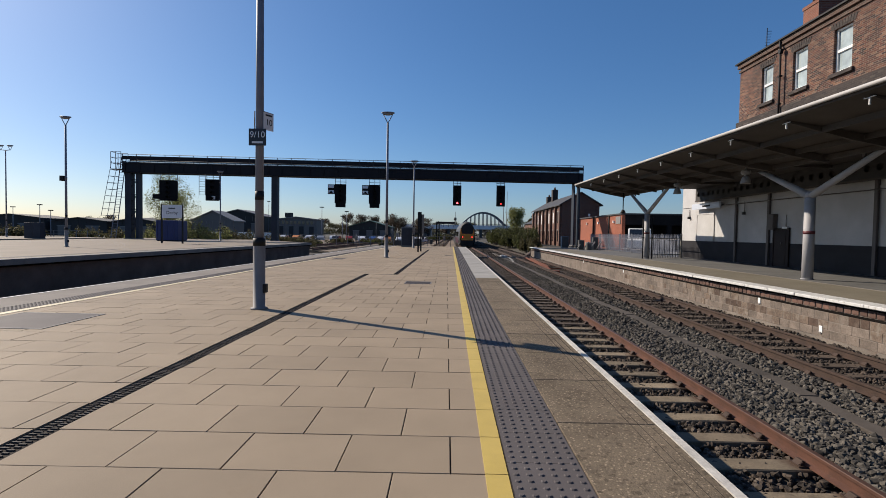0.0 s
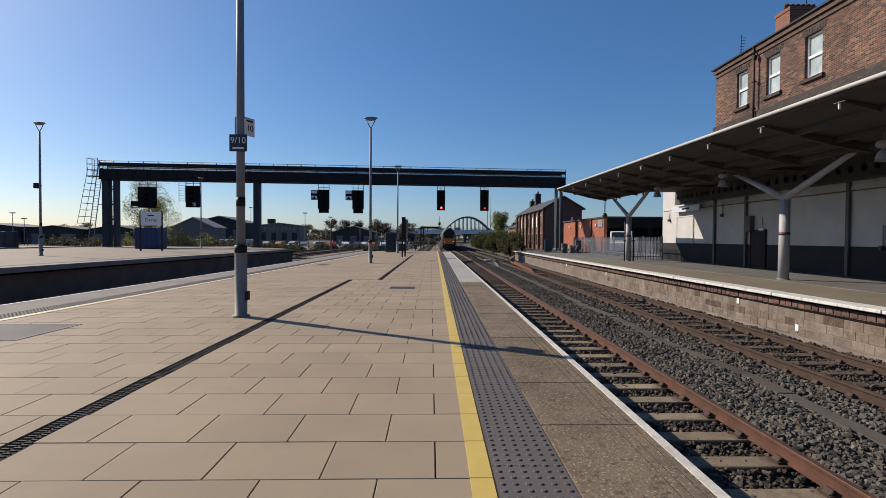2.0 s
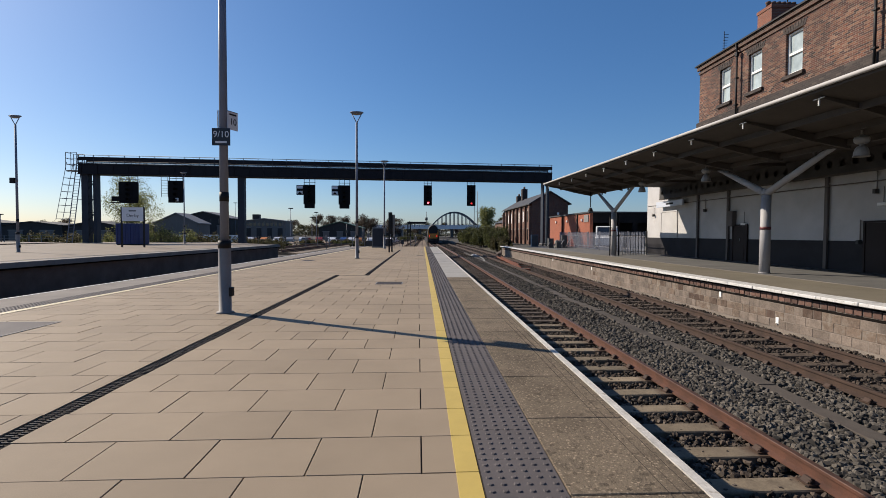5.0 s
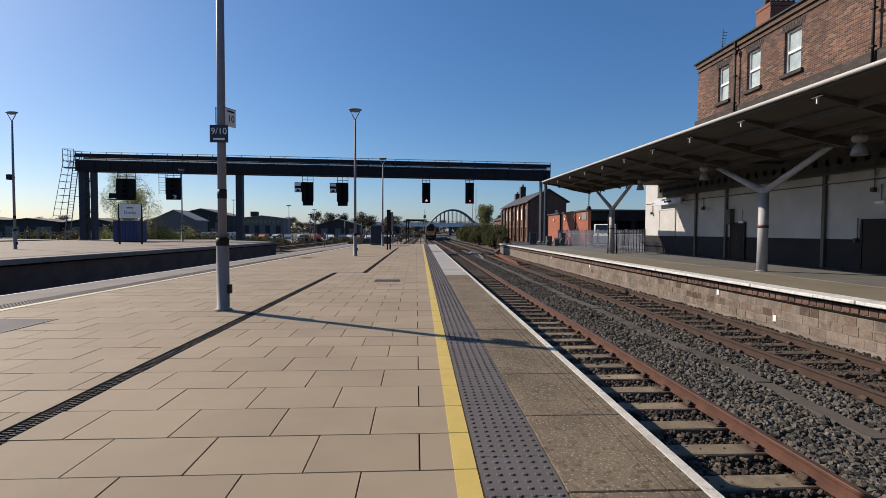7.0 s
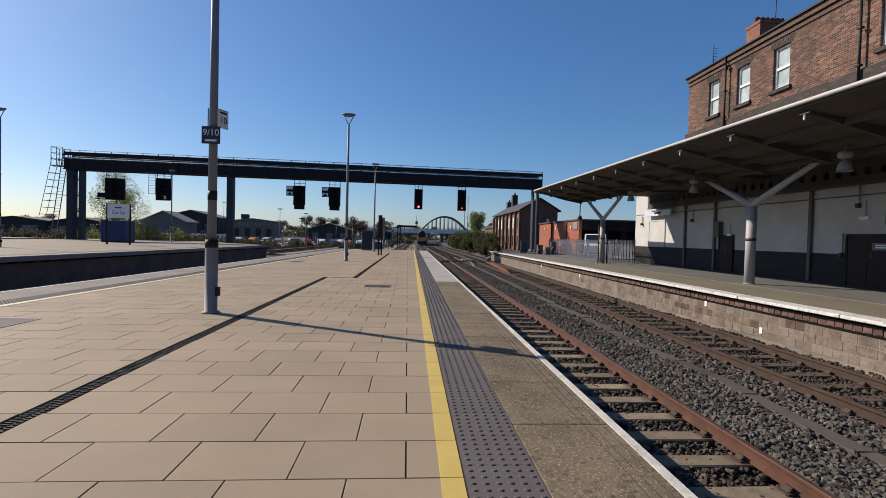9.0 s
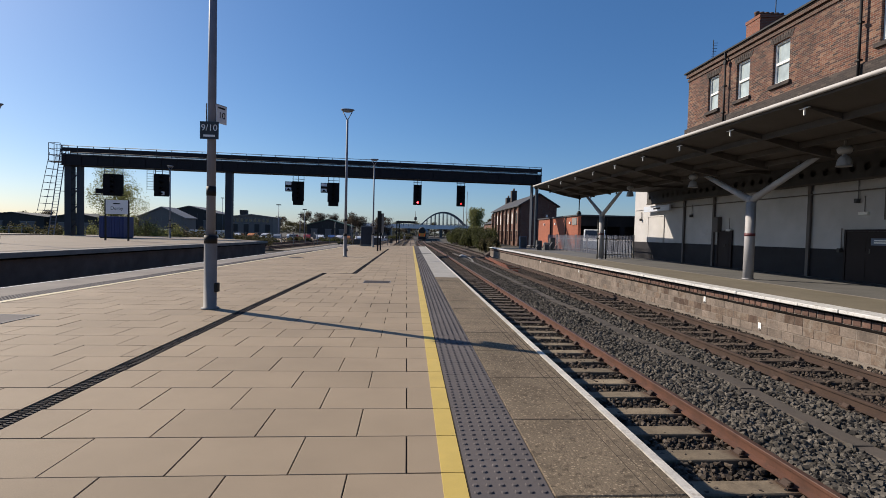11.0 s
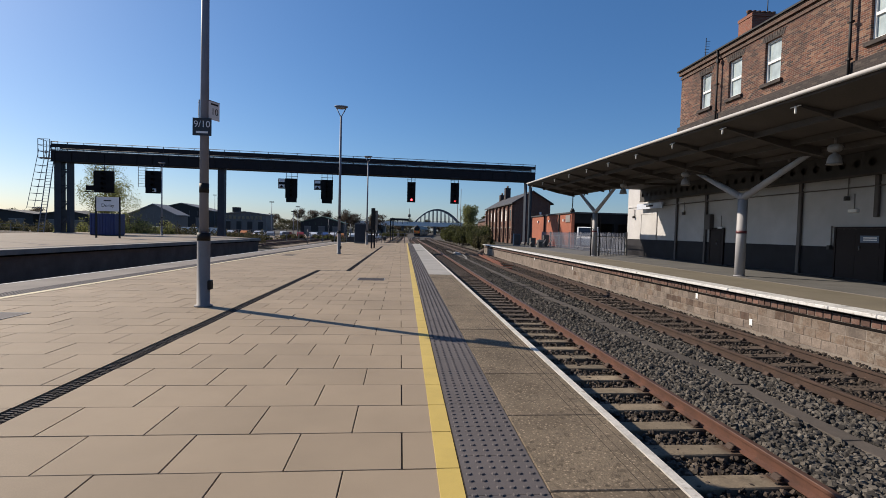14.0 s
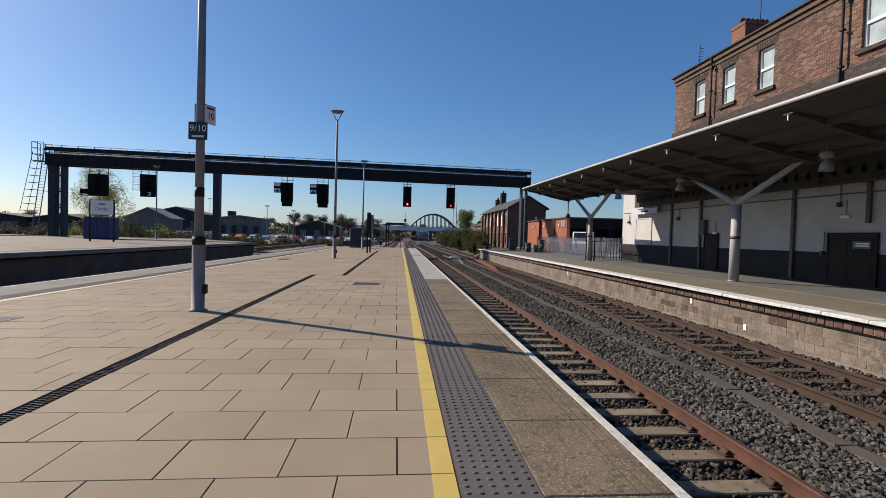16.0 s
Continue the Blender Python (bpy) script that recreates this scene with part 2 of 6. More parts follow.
BRICK_DARK = brickwork("sooted_brick", [(0.0686, 0.0378, 0.0289), (0.117, 0.0583, 0.0412), (0.0889, 0.0549, 0.0412)], mortar=(0.2, 0.18, 0.15))
BRICK_SOOT = brickwork("soot_black_brick", [(0.026, 0.021, 0.02), (0.05, 0.036, 0.033), (0.035, 0.028, 0.026), (0.09, 0.07, 0.06)], mortar=(0.06, 0.05, 0.045))
BRICK_HOUSE = brickwork("old_house_brick", [(0.0824, 0.0343, 0.024), (0.137, 0.0549, 0.0343), (0.179, 0.0755, 0.048)])
BRICK_SHED = brickwork("bright_red_brick", [(0.247, 0.0686, 0.0378), (0.302, 0.0889, 0.048), (0.275, 0.0789, 0.0412)], mortar=(0.36, 0.16, 0.10), soot=0.15)
CHIMNEY_BRICK = brickwork("chimney_brick", [(0.179, 0.0583, 0.0343), (0.233, 0.0755, 0.0412)], soot=0.25)
PANE = glass("window_glass", (0.10, 0.12, 0.13))
DARK_PANE = glass("dark_glass", (0.012, 0.014, 0.016))
# pale glossy colour that paints sky reflection on the window glass
PANE_SHEEN = surface("pale_pane_sheen", (0.36, 0.42, 0.43), 0.12, grain=3, patch=1.3, vary=0.22, bump=0.0)
RED_LIGHT = glow("red_signal_light", (1.0, 0.03, 0.04), 14.0)
DIM_RED = glow("dim_red_signal_light", (1.0, 0.05, 0.05), 1.2)
TAIL_LIGHT = glow("red_tail_light", (1.0, 0.06, 0.03), 2.5)
# near black that puts the open bay's shade into the colour
DARK_BAY = surface("painted_bay_shade", (0.014, 0.012, 0.012), 0.9, grain=20, patch=1.0, vary=0.3, spec=0.2)
CASE_GREY = surface("case_grey_paint", (0.0583, 0.0569, 0.0549), 0.7, grain=30, patch=1.0, vary=0.2)
BLUE_BOX = surface("blue_container_paint", (0.00824, 0.0206, 0.11), 0.45, grain=30, patch=1.0, vary=0.15)


# ---- mesh helpers ----
def box(bm, x0, x1, y0, y1, z0, z1):
    v = [bm.verts.new((x, y, z)) for z in (z0, z1) for x, y in ((x0, y0), (x1, y0), (x1, y1), (x0, y1))]
    for q in ((3, 2, 1, 0), (4, 5, 6, 7), (0, 1, 5, 4), (1, 2, 6, 5), (2, 3, 7, 6), (3, 0, 4, 7)):
        bm.faces.new([v[i] for i in q])
    return bm


def tube(bm, a, b, r0, r1=None, n=12, caps=True):
    """A round bar from a to b, tapering from r0 to r1."""
    a, b = Vector(a), Vector(b)
    r1 = r0 if r1 is None else r1
    turn = (b - a).to_track_quat("Z", "Y")
    rings = []
    for p, r in ((a, r0), (b, r1)):
        rings.append([bm.verts.new(p + turn @ Vector((r * math.cos(k * math.tau / n), r * math.sin(k * math.tau / n), 0))) for k in range(n)])
    for k in range(n):
        bm.faces.new((rings[0][k], rings[0][(k + 1) % n], rings[1][(k + 1) % n], rings[1][k])).smooth = True
    if caps:
        bm.faces.new(rings[0][::-1]), bm.faces.new(rings[1])
    return bm


def beam(bm, a, b, wide, deep):
    """A square bar from a to b."""
    a, b = Vector(a), Vector(b)
    turn = (b - a).to_track_quat("Z", "Y")
    rings = []
    for p in (a, b):
        rings.append([bm.verts.new(p + turn @ Vector((sx * wide / 2, sy * deep / 2, 0))) for sx, sy in ((-1, -1), (1, -1), (1, 1), (-1, 1))])
    for k in range(4):
        bm.faces.new((rings[0][k], rings[0][(k + 1) % 4], rings[1][(k + 1) % 4], rings[1][k]))
    bm.faces.new(rings[0][::-1]), bm.faces.new(rings[1])
    return bm


def lathe(bm, x, y, profile, n=20):
    """Rings of (radius, z) round the upright through x, y."""
    rings = [[bm.verts.new((x + r * math.cos(k * math.tau / n), y + r * math.sin(k * math.tau / n), z)) for k in range(n)] for r, z in profile]
    for lo, hi in zip(rings, rings[1:]):
        for k in range(n):
            bm.faces.new((lo[k], lo[(k + 1) % n], hi[(k + 1) % n], hi[k])).smooth = True
    bm.faces.new(rings[0][::-1]), bm.faces.new(rings[-1])
    return bm


def prism(bm, outline, axis, lo, hi):
    """An outline of 2D points, counted round, pushed along an axis: x (points are y, z), y (x, z) or z (x, y)."""
    def at(p, h):
        return {"x": (h, *p), "y": (p[0], h, p[1]), "z": (*p, h)}[axis]
    a, b = [bm.verts.new(at(p, lo)) for p in outline], [bm.verts.new(at(p, hi)) for p in outline]
    n = len(outline)
    for k in range(n):
        bm.faces.new((a[k], a[(k + 1) % n], b[(k + 1) % n], b[k]))
    bm.faces.new(a[::-1]), bm.faces.new(b)
    bmesh.ops.recalc_face_normals(bm, faces=bm.faces)
    return bm


def part(name, bm, material, parent=None, label="", bevel=0.0):
    if bevel:
        bmesh.ops.bevel(bm, geom=bm.edges[:], offset=bevel, segments=2, affect="EDGES", profile=0.6)
    me = bpy.data.meshes.new(name)
    bm.to_mesh(me)
    bm.free()
    me.materials.append(material)
    ob = new(name, me)
    ob.parent = parent
    return tagged(ob, label)


def thing(name, label, category, at=(0, 0, 0), group="", kind="", turn=0.0):
    ob = new(name)
    ob.empty_display_size = 0.2
    ob.matrix_world = pose(*at, 0, 0, turn)
    return tagged(ob, label, category, group, kind)


def B():
    return bmesh.new()


def soup(name, verts, faces, material, parent=None, kind="stuff", label="", category=""):
    me = bpy.data.meshes.new(name)
    me.from_pydata(verts, [], faces)
    me.materials.append(material)
    ob = new(name, me)
    ob.parent = parent
    return tagged(ob, label, category, "", kind)


def shared(name, me, at, parent, turn=0.0):
    ob = new(name, me)
    ob.parent = parent
    ob.matrix_basis = pose(*at, 0, 0, turn)
    return ob


def mesh_of(bm, name, material, bevel=0.0):
    if bevel:
        bmesh.ops.bevel(bm, geom=bm.edges[:], offset=bevel, segments=1, affect="EDGES")
    me = bpy.data.meshes.new(name)
    bm.to_mesh(me)
    bm.free()
    me.materials.append(material)
    return me


def boxes_soup(rows, round_off=0.006):
    """Vertices and faces of many upright boxes: x0, x1, y0, y1, z0, z1 each, without undersides."""
    verts, faces = [], []
    for x0, x1, y0, y1, z0, z1 in rows:
        k = len(verts)
        c = min(round_off, (x1 - x0) / 4, (y1 - y0) / 4)
        verts += [(x0, y0, z0), (x1, y0, z0), (x1, y1, z0), (x0, y1, z0), (x0 + c, y0 + c, z1), (x1 - c, y0 + c, z1), (x1 - c, y1 - c, z1), (x0 + c, y1 - c, z1)]
        faces += [(k + 4, k + 5, k + 6, k + 7), (k, k + 1, k + 5, k + 4), (k + 1, k + 2, k + 6, k + 5), (k + 2, k + 3, k + 7, k + 6), (k + 3, k, k + 4, k + 7)]
    return verts, faces


# ---- ground ----
part("ground", box(B(), -900, 900, -300, 1600, -2.2, -1.35), GROUND)
tagged(bpy.data.objects["ground"], "rough earth and gravel ground around the railway", "ground", "", "structure")
part("trackbed", box(B(), 1.0, 9.2, -30, 330, -1.36, -1.13), BALLAST_BED)
tagged(bpy.data.objects["trackbed"], "dark grey stone ballast bed under the tracks", "trackbed", "", "structure")

# ---- island platform on which the viewer stands ----
RIGHT_EDGE, END = 1.45, 46.0


def left_edge(y):
    return -7.85 + 1.4 * max(0.0, y - 6.0) / 41.0


platform = thing("platform_island", "island platform with buff paving and yellow safety lines", "platform", kind="structure")
part("core", prism(B(), [(1.30, -20), (1.30, END), (left_edge(END) + 0.05, END), (left_edge(6) + 0.05, 6), (left_edge(6) + 0.05, -20)], "z", -1.36, -0.06), DARK_WALL, platform, "dark platform retaining wall")
part("bed", prism(B(), [(0.327, -20), (0.327, END), (left_edge(END) + 1.3, END), (left_edge(6) + 1.3, 6), (left_edge(6) + 1.3, -20)], "z", -0.06, -0.012), JOINT, platform, "dark joints between the slabs")

# long left-hand edge strip, which runs in to the platform's end
for lo, hi, z, m, nm, lb in ((0.0, 0.07, 0.004, WHITE_LINE, "edge_line", ""), (0.07, 1.0, 0.0, EDGE_PAVE, "edge_strip", "grey edge paving"), (1.0, 1.39, 0.004, TACTILE, "tactile_strip", "grey blister paving"), (1.395, 1.53, 0.006, CREAM_LINE, "safety_line", "pale yellow safety line")):
    part(nm, prism(B(), [(left_edge(-20) + lo, -20), (left_edge(6) + lo, 6), (left_edge(END) + lo, END), (left_edge(END) + hi, END), (left_edge(6) + hi, 6), (left_edge(-20) + hi, -20)], "z", -0.07, z), m, platform, lb)

part("tactile_strip", box(B(), 0.328, 0.722, -20, END, -0.07, 0.001), TACTILE, platform, "grey blister tactile paving")
part("edge_line", box(B(), 1.39, RIGHT_EDGE - 0.004, -20, END, -0.16, 0.004), EDGE_WHITE, platform, "white painted platform edge")

coping_mesh = mesh_of(box(B(), 0.728, 1.386, 0.004, 0.951, -0.14, 0.0), "coping", COPING, 0.006)
coping_new = mesh_of(box(B(), 0.728, 1.386, 0.004, 0.951, -0.14, 0.0), "coping_pale", COPING_NEW, 0.006)
for k in range(-20, 48):
    y = 0.316 + 0.9545 * k
    if y + 0.9545 < END:
        shared("coping_slab", coping_new if y > 13.3 else coping_mesh, (0, y, random.uniform(-0.002, 0.002)), platform)

# drainage channel: along the field, a jog, then on
DRAIN_X, DRAIN_X2, JOG = -2.47, -1.62, 14.3
for x0, x1, y0, y1 in ((DRAIN_X - 0.065, DRAIN_X + 0.065, -20, JOG), (DRAIN_X2 - 0.065, DRAIN_X2 + 0.065, JOG, 36), (DRAIN_X - 0.065, DRAIN_X2 + 0.065, JOG - 0.03, JOG + 0.04)):
    part("drain_channel", box(B(), x0, x1, y0, y1, -0.10, -0.022 if y1 - y0 > 1 else 0.003), BLACK, platform, "black drain channel")
rows = []
for k in range(420):
    y = -1.0 + 0.0375 * k
    if y < JOG:
        rows += [(DRAIN_X - 0.058, DRAIN_X - 0.004 + 0.01 * (k % 2), y, y + 0.022, -0.03, -0.004), (DRAIN_X + 0.004 + 0.01 * (k % 2), DRAIN_X + 0.058, y + 0.012, y + 0.034, -0.03, -0.004)]
for k in range(580):
    y = JOG + 0.0375 * k
    rows.append((DRAIN_X2 - 0.058, DRAIN_X2 + 0.058, y, y + 0.022, -0.03, -0.004))
soup("drain_grating", *boxes_soup(rows), GRATE, platform)

# paving slabs in half bond; the yellow line is painted over the last of each row
LONG, DEEP, GAP = 0.6, 0.457, 0.003
SKEW = 0.0085  # the field lies slightly turned against the platform's edge


def turned(x, y):
    return x - SKEW * (y - 2.463), y + SKEW * x


slab_mesh = mesh_of(box(B(), GAP, LONG - GAP, GAP, DEEP - GAP, -0.05, 0.0), "slab", SLAB, 0.002)
far_rows = []
near = 0
for r in range(-49, 96):
    y = 2.463 + DEEP * r
    shift = 0.021 + (0.0 if r % 2 == 0 else -LONG / 2)
    off = SKEW * (y + DEEP / 2 - 2.463)
    for i in range(-15, 3):
        x0 = shift + LONG * i
        x1 = min(x0 + LONG, 0.3225 + off)
        if y > END - DEEP or x1 - x0 < 0.06:
            continue
        left = left_edge(y) + 1.535 + off
        drain = (DRAIN_X if y < JOG else DRAIN_X2) + off
        if y > 36:
            drain = 99
        pieces = []
        for a, b in ((max(x0, left), min(x1, drain - 0.07)), (max(x0, drain + 0.07), x1)) if drain < 50 else ((max(x0, left), x1),):
            if b - a > 0.03:
                pieces.append((a, b))
        for a, b in pieces:
            whole = b - a > LONG - 0.01
            if whole and 1.4 < y < 8.3 and -4.6 < x0 and near < 300:
                shared("slab", slab_mesh, (*turned(x0, y), random.uniform(-0.0012, 0.0012)), platform, math.degrees(SKEW))
                near += 1
            else:
                far_rows.append((a + GAP, b - GAP, y + GAP, y + DEEP - GAP, -0.05, random.uniform(-0.0012, 0.0012)))
soup("safety_line", *boxes_soup([(0.2, 0.3195, 2.463 + DEEP * r + GAP, 2.463 + DEEP * (r + 1) - GAP, 0.0, 0.003) for r in range(-49, 95)], 0.0008), YELLOW, platform, label="solid yellow safety line")
verts, faces = boxes_soup(far_rows, 0.002)
soup("paving_field", [(*turned(x, y), z) for x, y, z in verts], faces, SLAB_FAR, platform, label="buff concrete paving slabs")

# blisters of the tactile strip
bl_v, bl_f = [], []
for k in range(int((END + 1) / 0.0667)):
    for i in range(12):
        cy = -1.0 + 0.0667 * k
        if i > 5 and (cy < 6 or cy > 30):
            continue
        cx = 0.361 + 0.0655 * i if i < 6 else left_edge(cy) + 1.03 + 0.0645 * (i - 6)
        n = 8 if cy < 9 else 5
        o = len(bl_v)
        for r, z in ((0.0165, 0.001), (0.0115, 0.0075)) if i < 6 else ((0.0165, 0.004), (0.0115, 0.009)):
            bl_v += [(cx + r * math.cos(a * math.tau / n), cy + r * math.sin(a * math.tau / n), z) for a in range(n)]
        bl_f += [(o + a, o + (a + 1) % n, o + n + (a + 1) % n, o + n + a) for a in range(n)] + [tuple(o + n + a for a in range(n))]
soup("blisters", bl_v, bl_f, TACTILE, platform, label="round blisters of the tactile paving")
part("tile_joints", box(B(), 0.3225, 0.3275, -20, END, -0.03, 0.0015), JOINT, platform)
soup("tile_joint_lines", *boxes_soup([(0.3285, 0.7215, -1 + 0.4 * k, -0.996 + 0.4 * k, -0.01, 0.0016) for k in range(117)]), JOINT, platform)
# wearing grooves near the coping's edge
soup("coping_grooves", *boxes_soup([(x, x + 0.008, -5, 13.6, -0.01, 0.0017) for x in (1.205, 1.262, 1.33)]), JOINT, platform)
# access covers let into the paving
for x0, x1, y0, y1 in ((-1.12, -0.46, 11.75, 12.3), (-6.15, -4.95, 5.75, 6.85), (-5.35, -4.85, 21.6, 22.4), (-0.3, 0.1, 27.0, 27.3)):
    cover = thing("access_cover", "grey recessed access cover in the paving", "cover", ((x0 + x1) / 2, (y0 + y1) / 2, 0), "platform covers")
    part("lid", box(B(), (x0 - x1) / 2 + 0.02, (x1 - x0) / 2 - 0.02, (y0 - y1) / 2 + 0.02, (y1 - y0) / 2 - 0.02, -0.01, 0.005), GRATE if y0 > 10 else TACTILE, cover)
    rim = B()
    w, d = (x1 - x0) / 2, (y1 - y0) / 2
    for q in ((-w, w, -d, -d + 0.02), (-w, w, d - 0.02, d), (-w, -w + 0.02, -d + 0.02, d - 0.02), (w - 0.02, w, -d + 0.02, d - 0.02)):
        box(rim, *q, -0.01, 0.007)
    part("rim", rim, GALV, cover)
# dark drain slot across the coping
part("slot_cover", box(B(), 0.45, 1.30, 29.4, 29.75, -0.02, 0.006), BLACK, platform, "black slot across the platform edge")

# ---- tracks ----
RAIL_TOP = -0.90


def curve_x(y):
    """How far the line swings from straight at a distance y."""
    pts = ((-60, 0.0), (55, 0.0), (80, -0.25), (100, -0.55), (130, -0.3), (160, 0.9), (180, 1.6), (207, 2.7), (230, 4.8), (255, 8.3), (320, 19.0))
    for (a, p), (b, q) in zip(pts, pts[1:]):
        if y <= b:
            s = (y - a) / (b - a)
            return p + (q - p) * s
    return pts[-1][1]


def rail_mesh(x, y0, y1, step):
    bm = B()
    ys = [y0 + (y1 - y0) * k / step for k in range(step + 1)]
    prof = ((-0.07, -0.15), (0.07, -0.15), (0.07, -0.138), (0.012, -0.115), (0.012, -0.045), (0.035, -0.036), (0.035, -0.006), (0.028, 0.0), (-0.028, 0.0), (-0.035, -0.006), (-0.035, -0.036), (-0.012, -0.045), (-0.012, -0.115), (-0.07, -0.138))
    prev = None
    for y in ys:
        ring = [bm.verts.new((x + curve_x(y) + u, y, RAIL_TOP + w)) for u, w in prof]
        if prev:
            for k in range(len(prof)):
                f = bm.faces.new((prev[k], ring[k], ring[(k + 1) % len(prof)], prev[(k + 1) % len(prof)]))
                f.material_index = 1 if k in (6, 7, 8) else 0
        prev = ring
    bmesh.ops.recalc_face_normals(bm, faces=bm.faces)
    return bm


sleeper_bm = B()
box(sleeper_bm, -1.29, 1.29, -0.125, 0.125, -0.14, 0.0)
bmesh.ops.bevel(sleeper_bm, geom=sleeper_bm.edges[:], offset=0.012, segments=1, affect="EDGES")
for v in sleeper_bm.verts:
    v.co.y += 0.006 * math.sin(v.co.x * 5)
sleeper_mesh = mesh_of(sleeper_bm, "sleeper", SLEEPER)
sleeper_dark = sleeper_mesh.copy()
sleeper_dark.materials[0] = SLEEPER_DARK
chair_bm = B()
box(chair_bm, -0.16, 0.16, -0.075, 0.075, 0.0, 0.018)
for s in (-1, 1):
    prism(chair_bm, [(0.075 * s, 0.018), (0.15 * s, 0.018), (0.11 * s, 0.06), (0.078 * s, 0.055)], "y", -0.045, 0.045)
    tube(chair_bm, (0.125 * s, -0.05, 0.018), (0.125 * s, -0.05, 0.05), 0.014, n=6)
chair_mesh = mesh_of(chair_bm, "rail_chair", DARK_RUST)


def track(name, label, cx, y0, y1, spacing, near_to, sink=-1.052, steel=RUST):
    tr = thing(name, label, "railway track", kind="structure")
    for s in (-0.7525, 0.7525):
        r = part("rail", rail_mesh(cx + s, y0, y1, 60), steel, tr, "rust-brown running rail")
        r.data.materials.append(RAILTOP if steel is RUST else DARK_RUST)
    k, far = 0, []
    y = 0.35
    while y < y1 - 1:
        if y < near_to:
            shared("sleeper", sleeper_mesh if steel is RUST and y < 12.5 else sleeper_dark, (cx + random.uniform(-0.03, 0.03), y, sink + random.uniform(-0.008, 0.004)), tr, random.uniform(-0.6, 0.6))
            for s in (-0.7525, 0.7525):
                shared("rail_chair", chair_mesh, (cx + s, y, -1.052), tr)
        elif y < 150:
            far.append((cx + curve_x(y) - 1.29, cx + curve_x(y) + 1.29, y - 0.125, y + 0.125, -1.19, -1.05))
        y += spacing * random.uniform(0.98, 1.02)
    soup("far_sleepers", *boxes_soup(far), SLEEPER_DARK, tr)
    return tr


T1, T2 = 2.945, 7.0
track("track_1", "running line with rusty rails on timber sleepers", T1, -25, 320, 0.645, 46)
track("track_2", "bay line with rust-brown rails on sunken sleepers", T2, -25, 320, 0.66, 46, -1.056, DARK_RUST)

# concrete cable trough between the tracks, laid with a slight wander
def trough_x(y):
    return 5.13 + 0.09 * math.sin(1.1 * y - 0.9) * math.exp(-max(0.0, y - 9.0) / 14)


lid = mesh_of(box(B(), -0.13, 0.13, 0.005, 0.985, -0.06, 0.0), "trough_lid", TROUGH, 0.008)
trough = thing("cable_trough", "grey concrete cable trough with lids in the ballast", "cable trough")
for k in range(60):
    shared("trough_lid", lid, (trough_x(-2 + 0.99 * k), -2 + 0.99 * k, -0.985 + random.uniform(-0.012, 0.006)), trough, math.degrees(math.atan2(trough_x(-2 + 0.99 * k) - trough_x(-1.01 + 0.99 * k), 0.99)))
part("trough_body", box(B(), 5.03, 5.23, -2, 57.4, -1.2, -1.058), CONCRETE, trough)

# ballast stones
rng = np.random.default_rng(4)


def stones(name, spots, sizes, material, label, parent=None):
    """Broken stones: jittered blocks, with a raised middle on each side where the viewer stands close."""
    corner = np.array([(-1, -1, -1), (1, -1, -1), (1, 1, -1), (-1, 1, -1), (-1, -1, 1), (1, -1, 1), (1, 1, 1), (-1, 1, 1)], float)
    middle = np.array([(0, 0, -1), (0, 0, 1), (0, -1, 0), (1, 0, 0), (0, 1, 0), (-1, 0, 0)], float)
    quad = [(3, 2, 1, 0), (4, 5, 6, 7), (0, 1, 5, 4), (1, 2, 6, 5), (2, 3, 7, 6), (3, 0, 4, 7)]
    verts, faces, done = [], [], 0
    near_by = spots[:, 1] < 15
    for close in (True, False):
        at, size = spots[near_by == close], sizes[near_by == close]
        n = len(at)
        shape = np.concatenate([corner * 0.84, middle * 1.22]) if close else corner
        m = len(shape)
        pts = shape[None] * (1 + rng.uniform(-0.42, 0.2, (n, m, 3))) + rng.uniform(-0.2, 0.2, (n, m, 3))
        pts = pts * size[:, None, None] * rng.uniform(0.6, 1.1, (n, 1, 3))
        q = rng.normal(size=(n, 4))
        q /= np.linalg.norm(q, axis=1)[:, None]
        w, u = q[:, None, :1], q[:, None, 1:]
        t = 2 * np.cross(np.broadcast_to(u, pts.shape), pts)
        verts += (pts + w * t + np.cross(np.broadcast_to(u, pts.shape), t) + at[:, None]).reshape(-1, 3).tolist()
        if close:
            sides = np.array([(f[k], f[(k + 1) % 4], 8 + j) for j, f in enumerate(quad) for k in range(4)])
        else:
            sides = np.array(quad)
        faces += (sides[None] + done + m * np.arange(n)[:, None, None]).reshape(-1, sides.shape[1]).tolist()
        done += n * m
    me = bpy.data.meshes.new(name)
    me.from_pydata(verts, [], faces)
    me.materials.append(material)
    return tagged(new(name, me), label, "ballast", "", "stuff")


def strew(x0, x1, y0, y1, n, z, power=1.7):
    y = y0 + (y1 - y0) * rng.uniform(0, 1, n) ** power
    x = rng.uniform(x0, x1, n)
    return np.stack([x, y, z + rng.uniform(-0.04, 0.03, n)], -1)


spots = np.concatenate([strew(3.85, 5.9, 2.0, 45, 40000, -1.03), strew(3.85, 5.9, 2.0, 12, 7000, -1.02, 1.0), strew(3.78, 4.3, 2.0, 45, 9000, -1.035)])
spots = spots[np.abs(spots[:, 0] - np.array([trough_x(y) for y in spots[:, 1]])) > 0.145]
spots[:, 2] += 0.045 * np.exp(-((spots[:, 0] - 4.1) / 0.45) ** 2) + 0.02 * (np.abs(spots[:, 0] - 5.6) < 0.4)
stones("ballast", spots, rng.uniform(0.019, 0.041, len(spots)), BALLAST, "loose grey granite ballast stones between the tracks")
spots = strew(1.6, 3.02, 2.0, 40, 13000, -1.102)
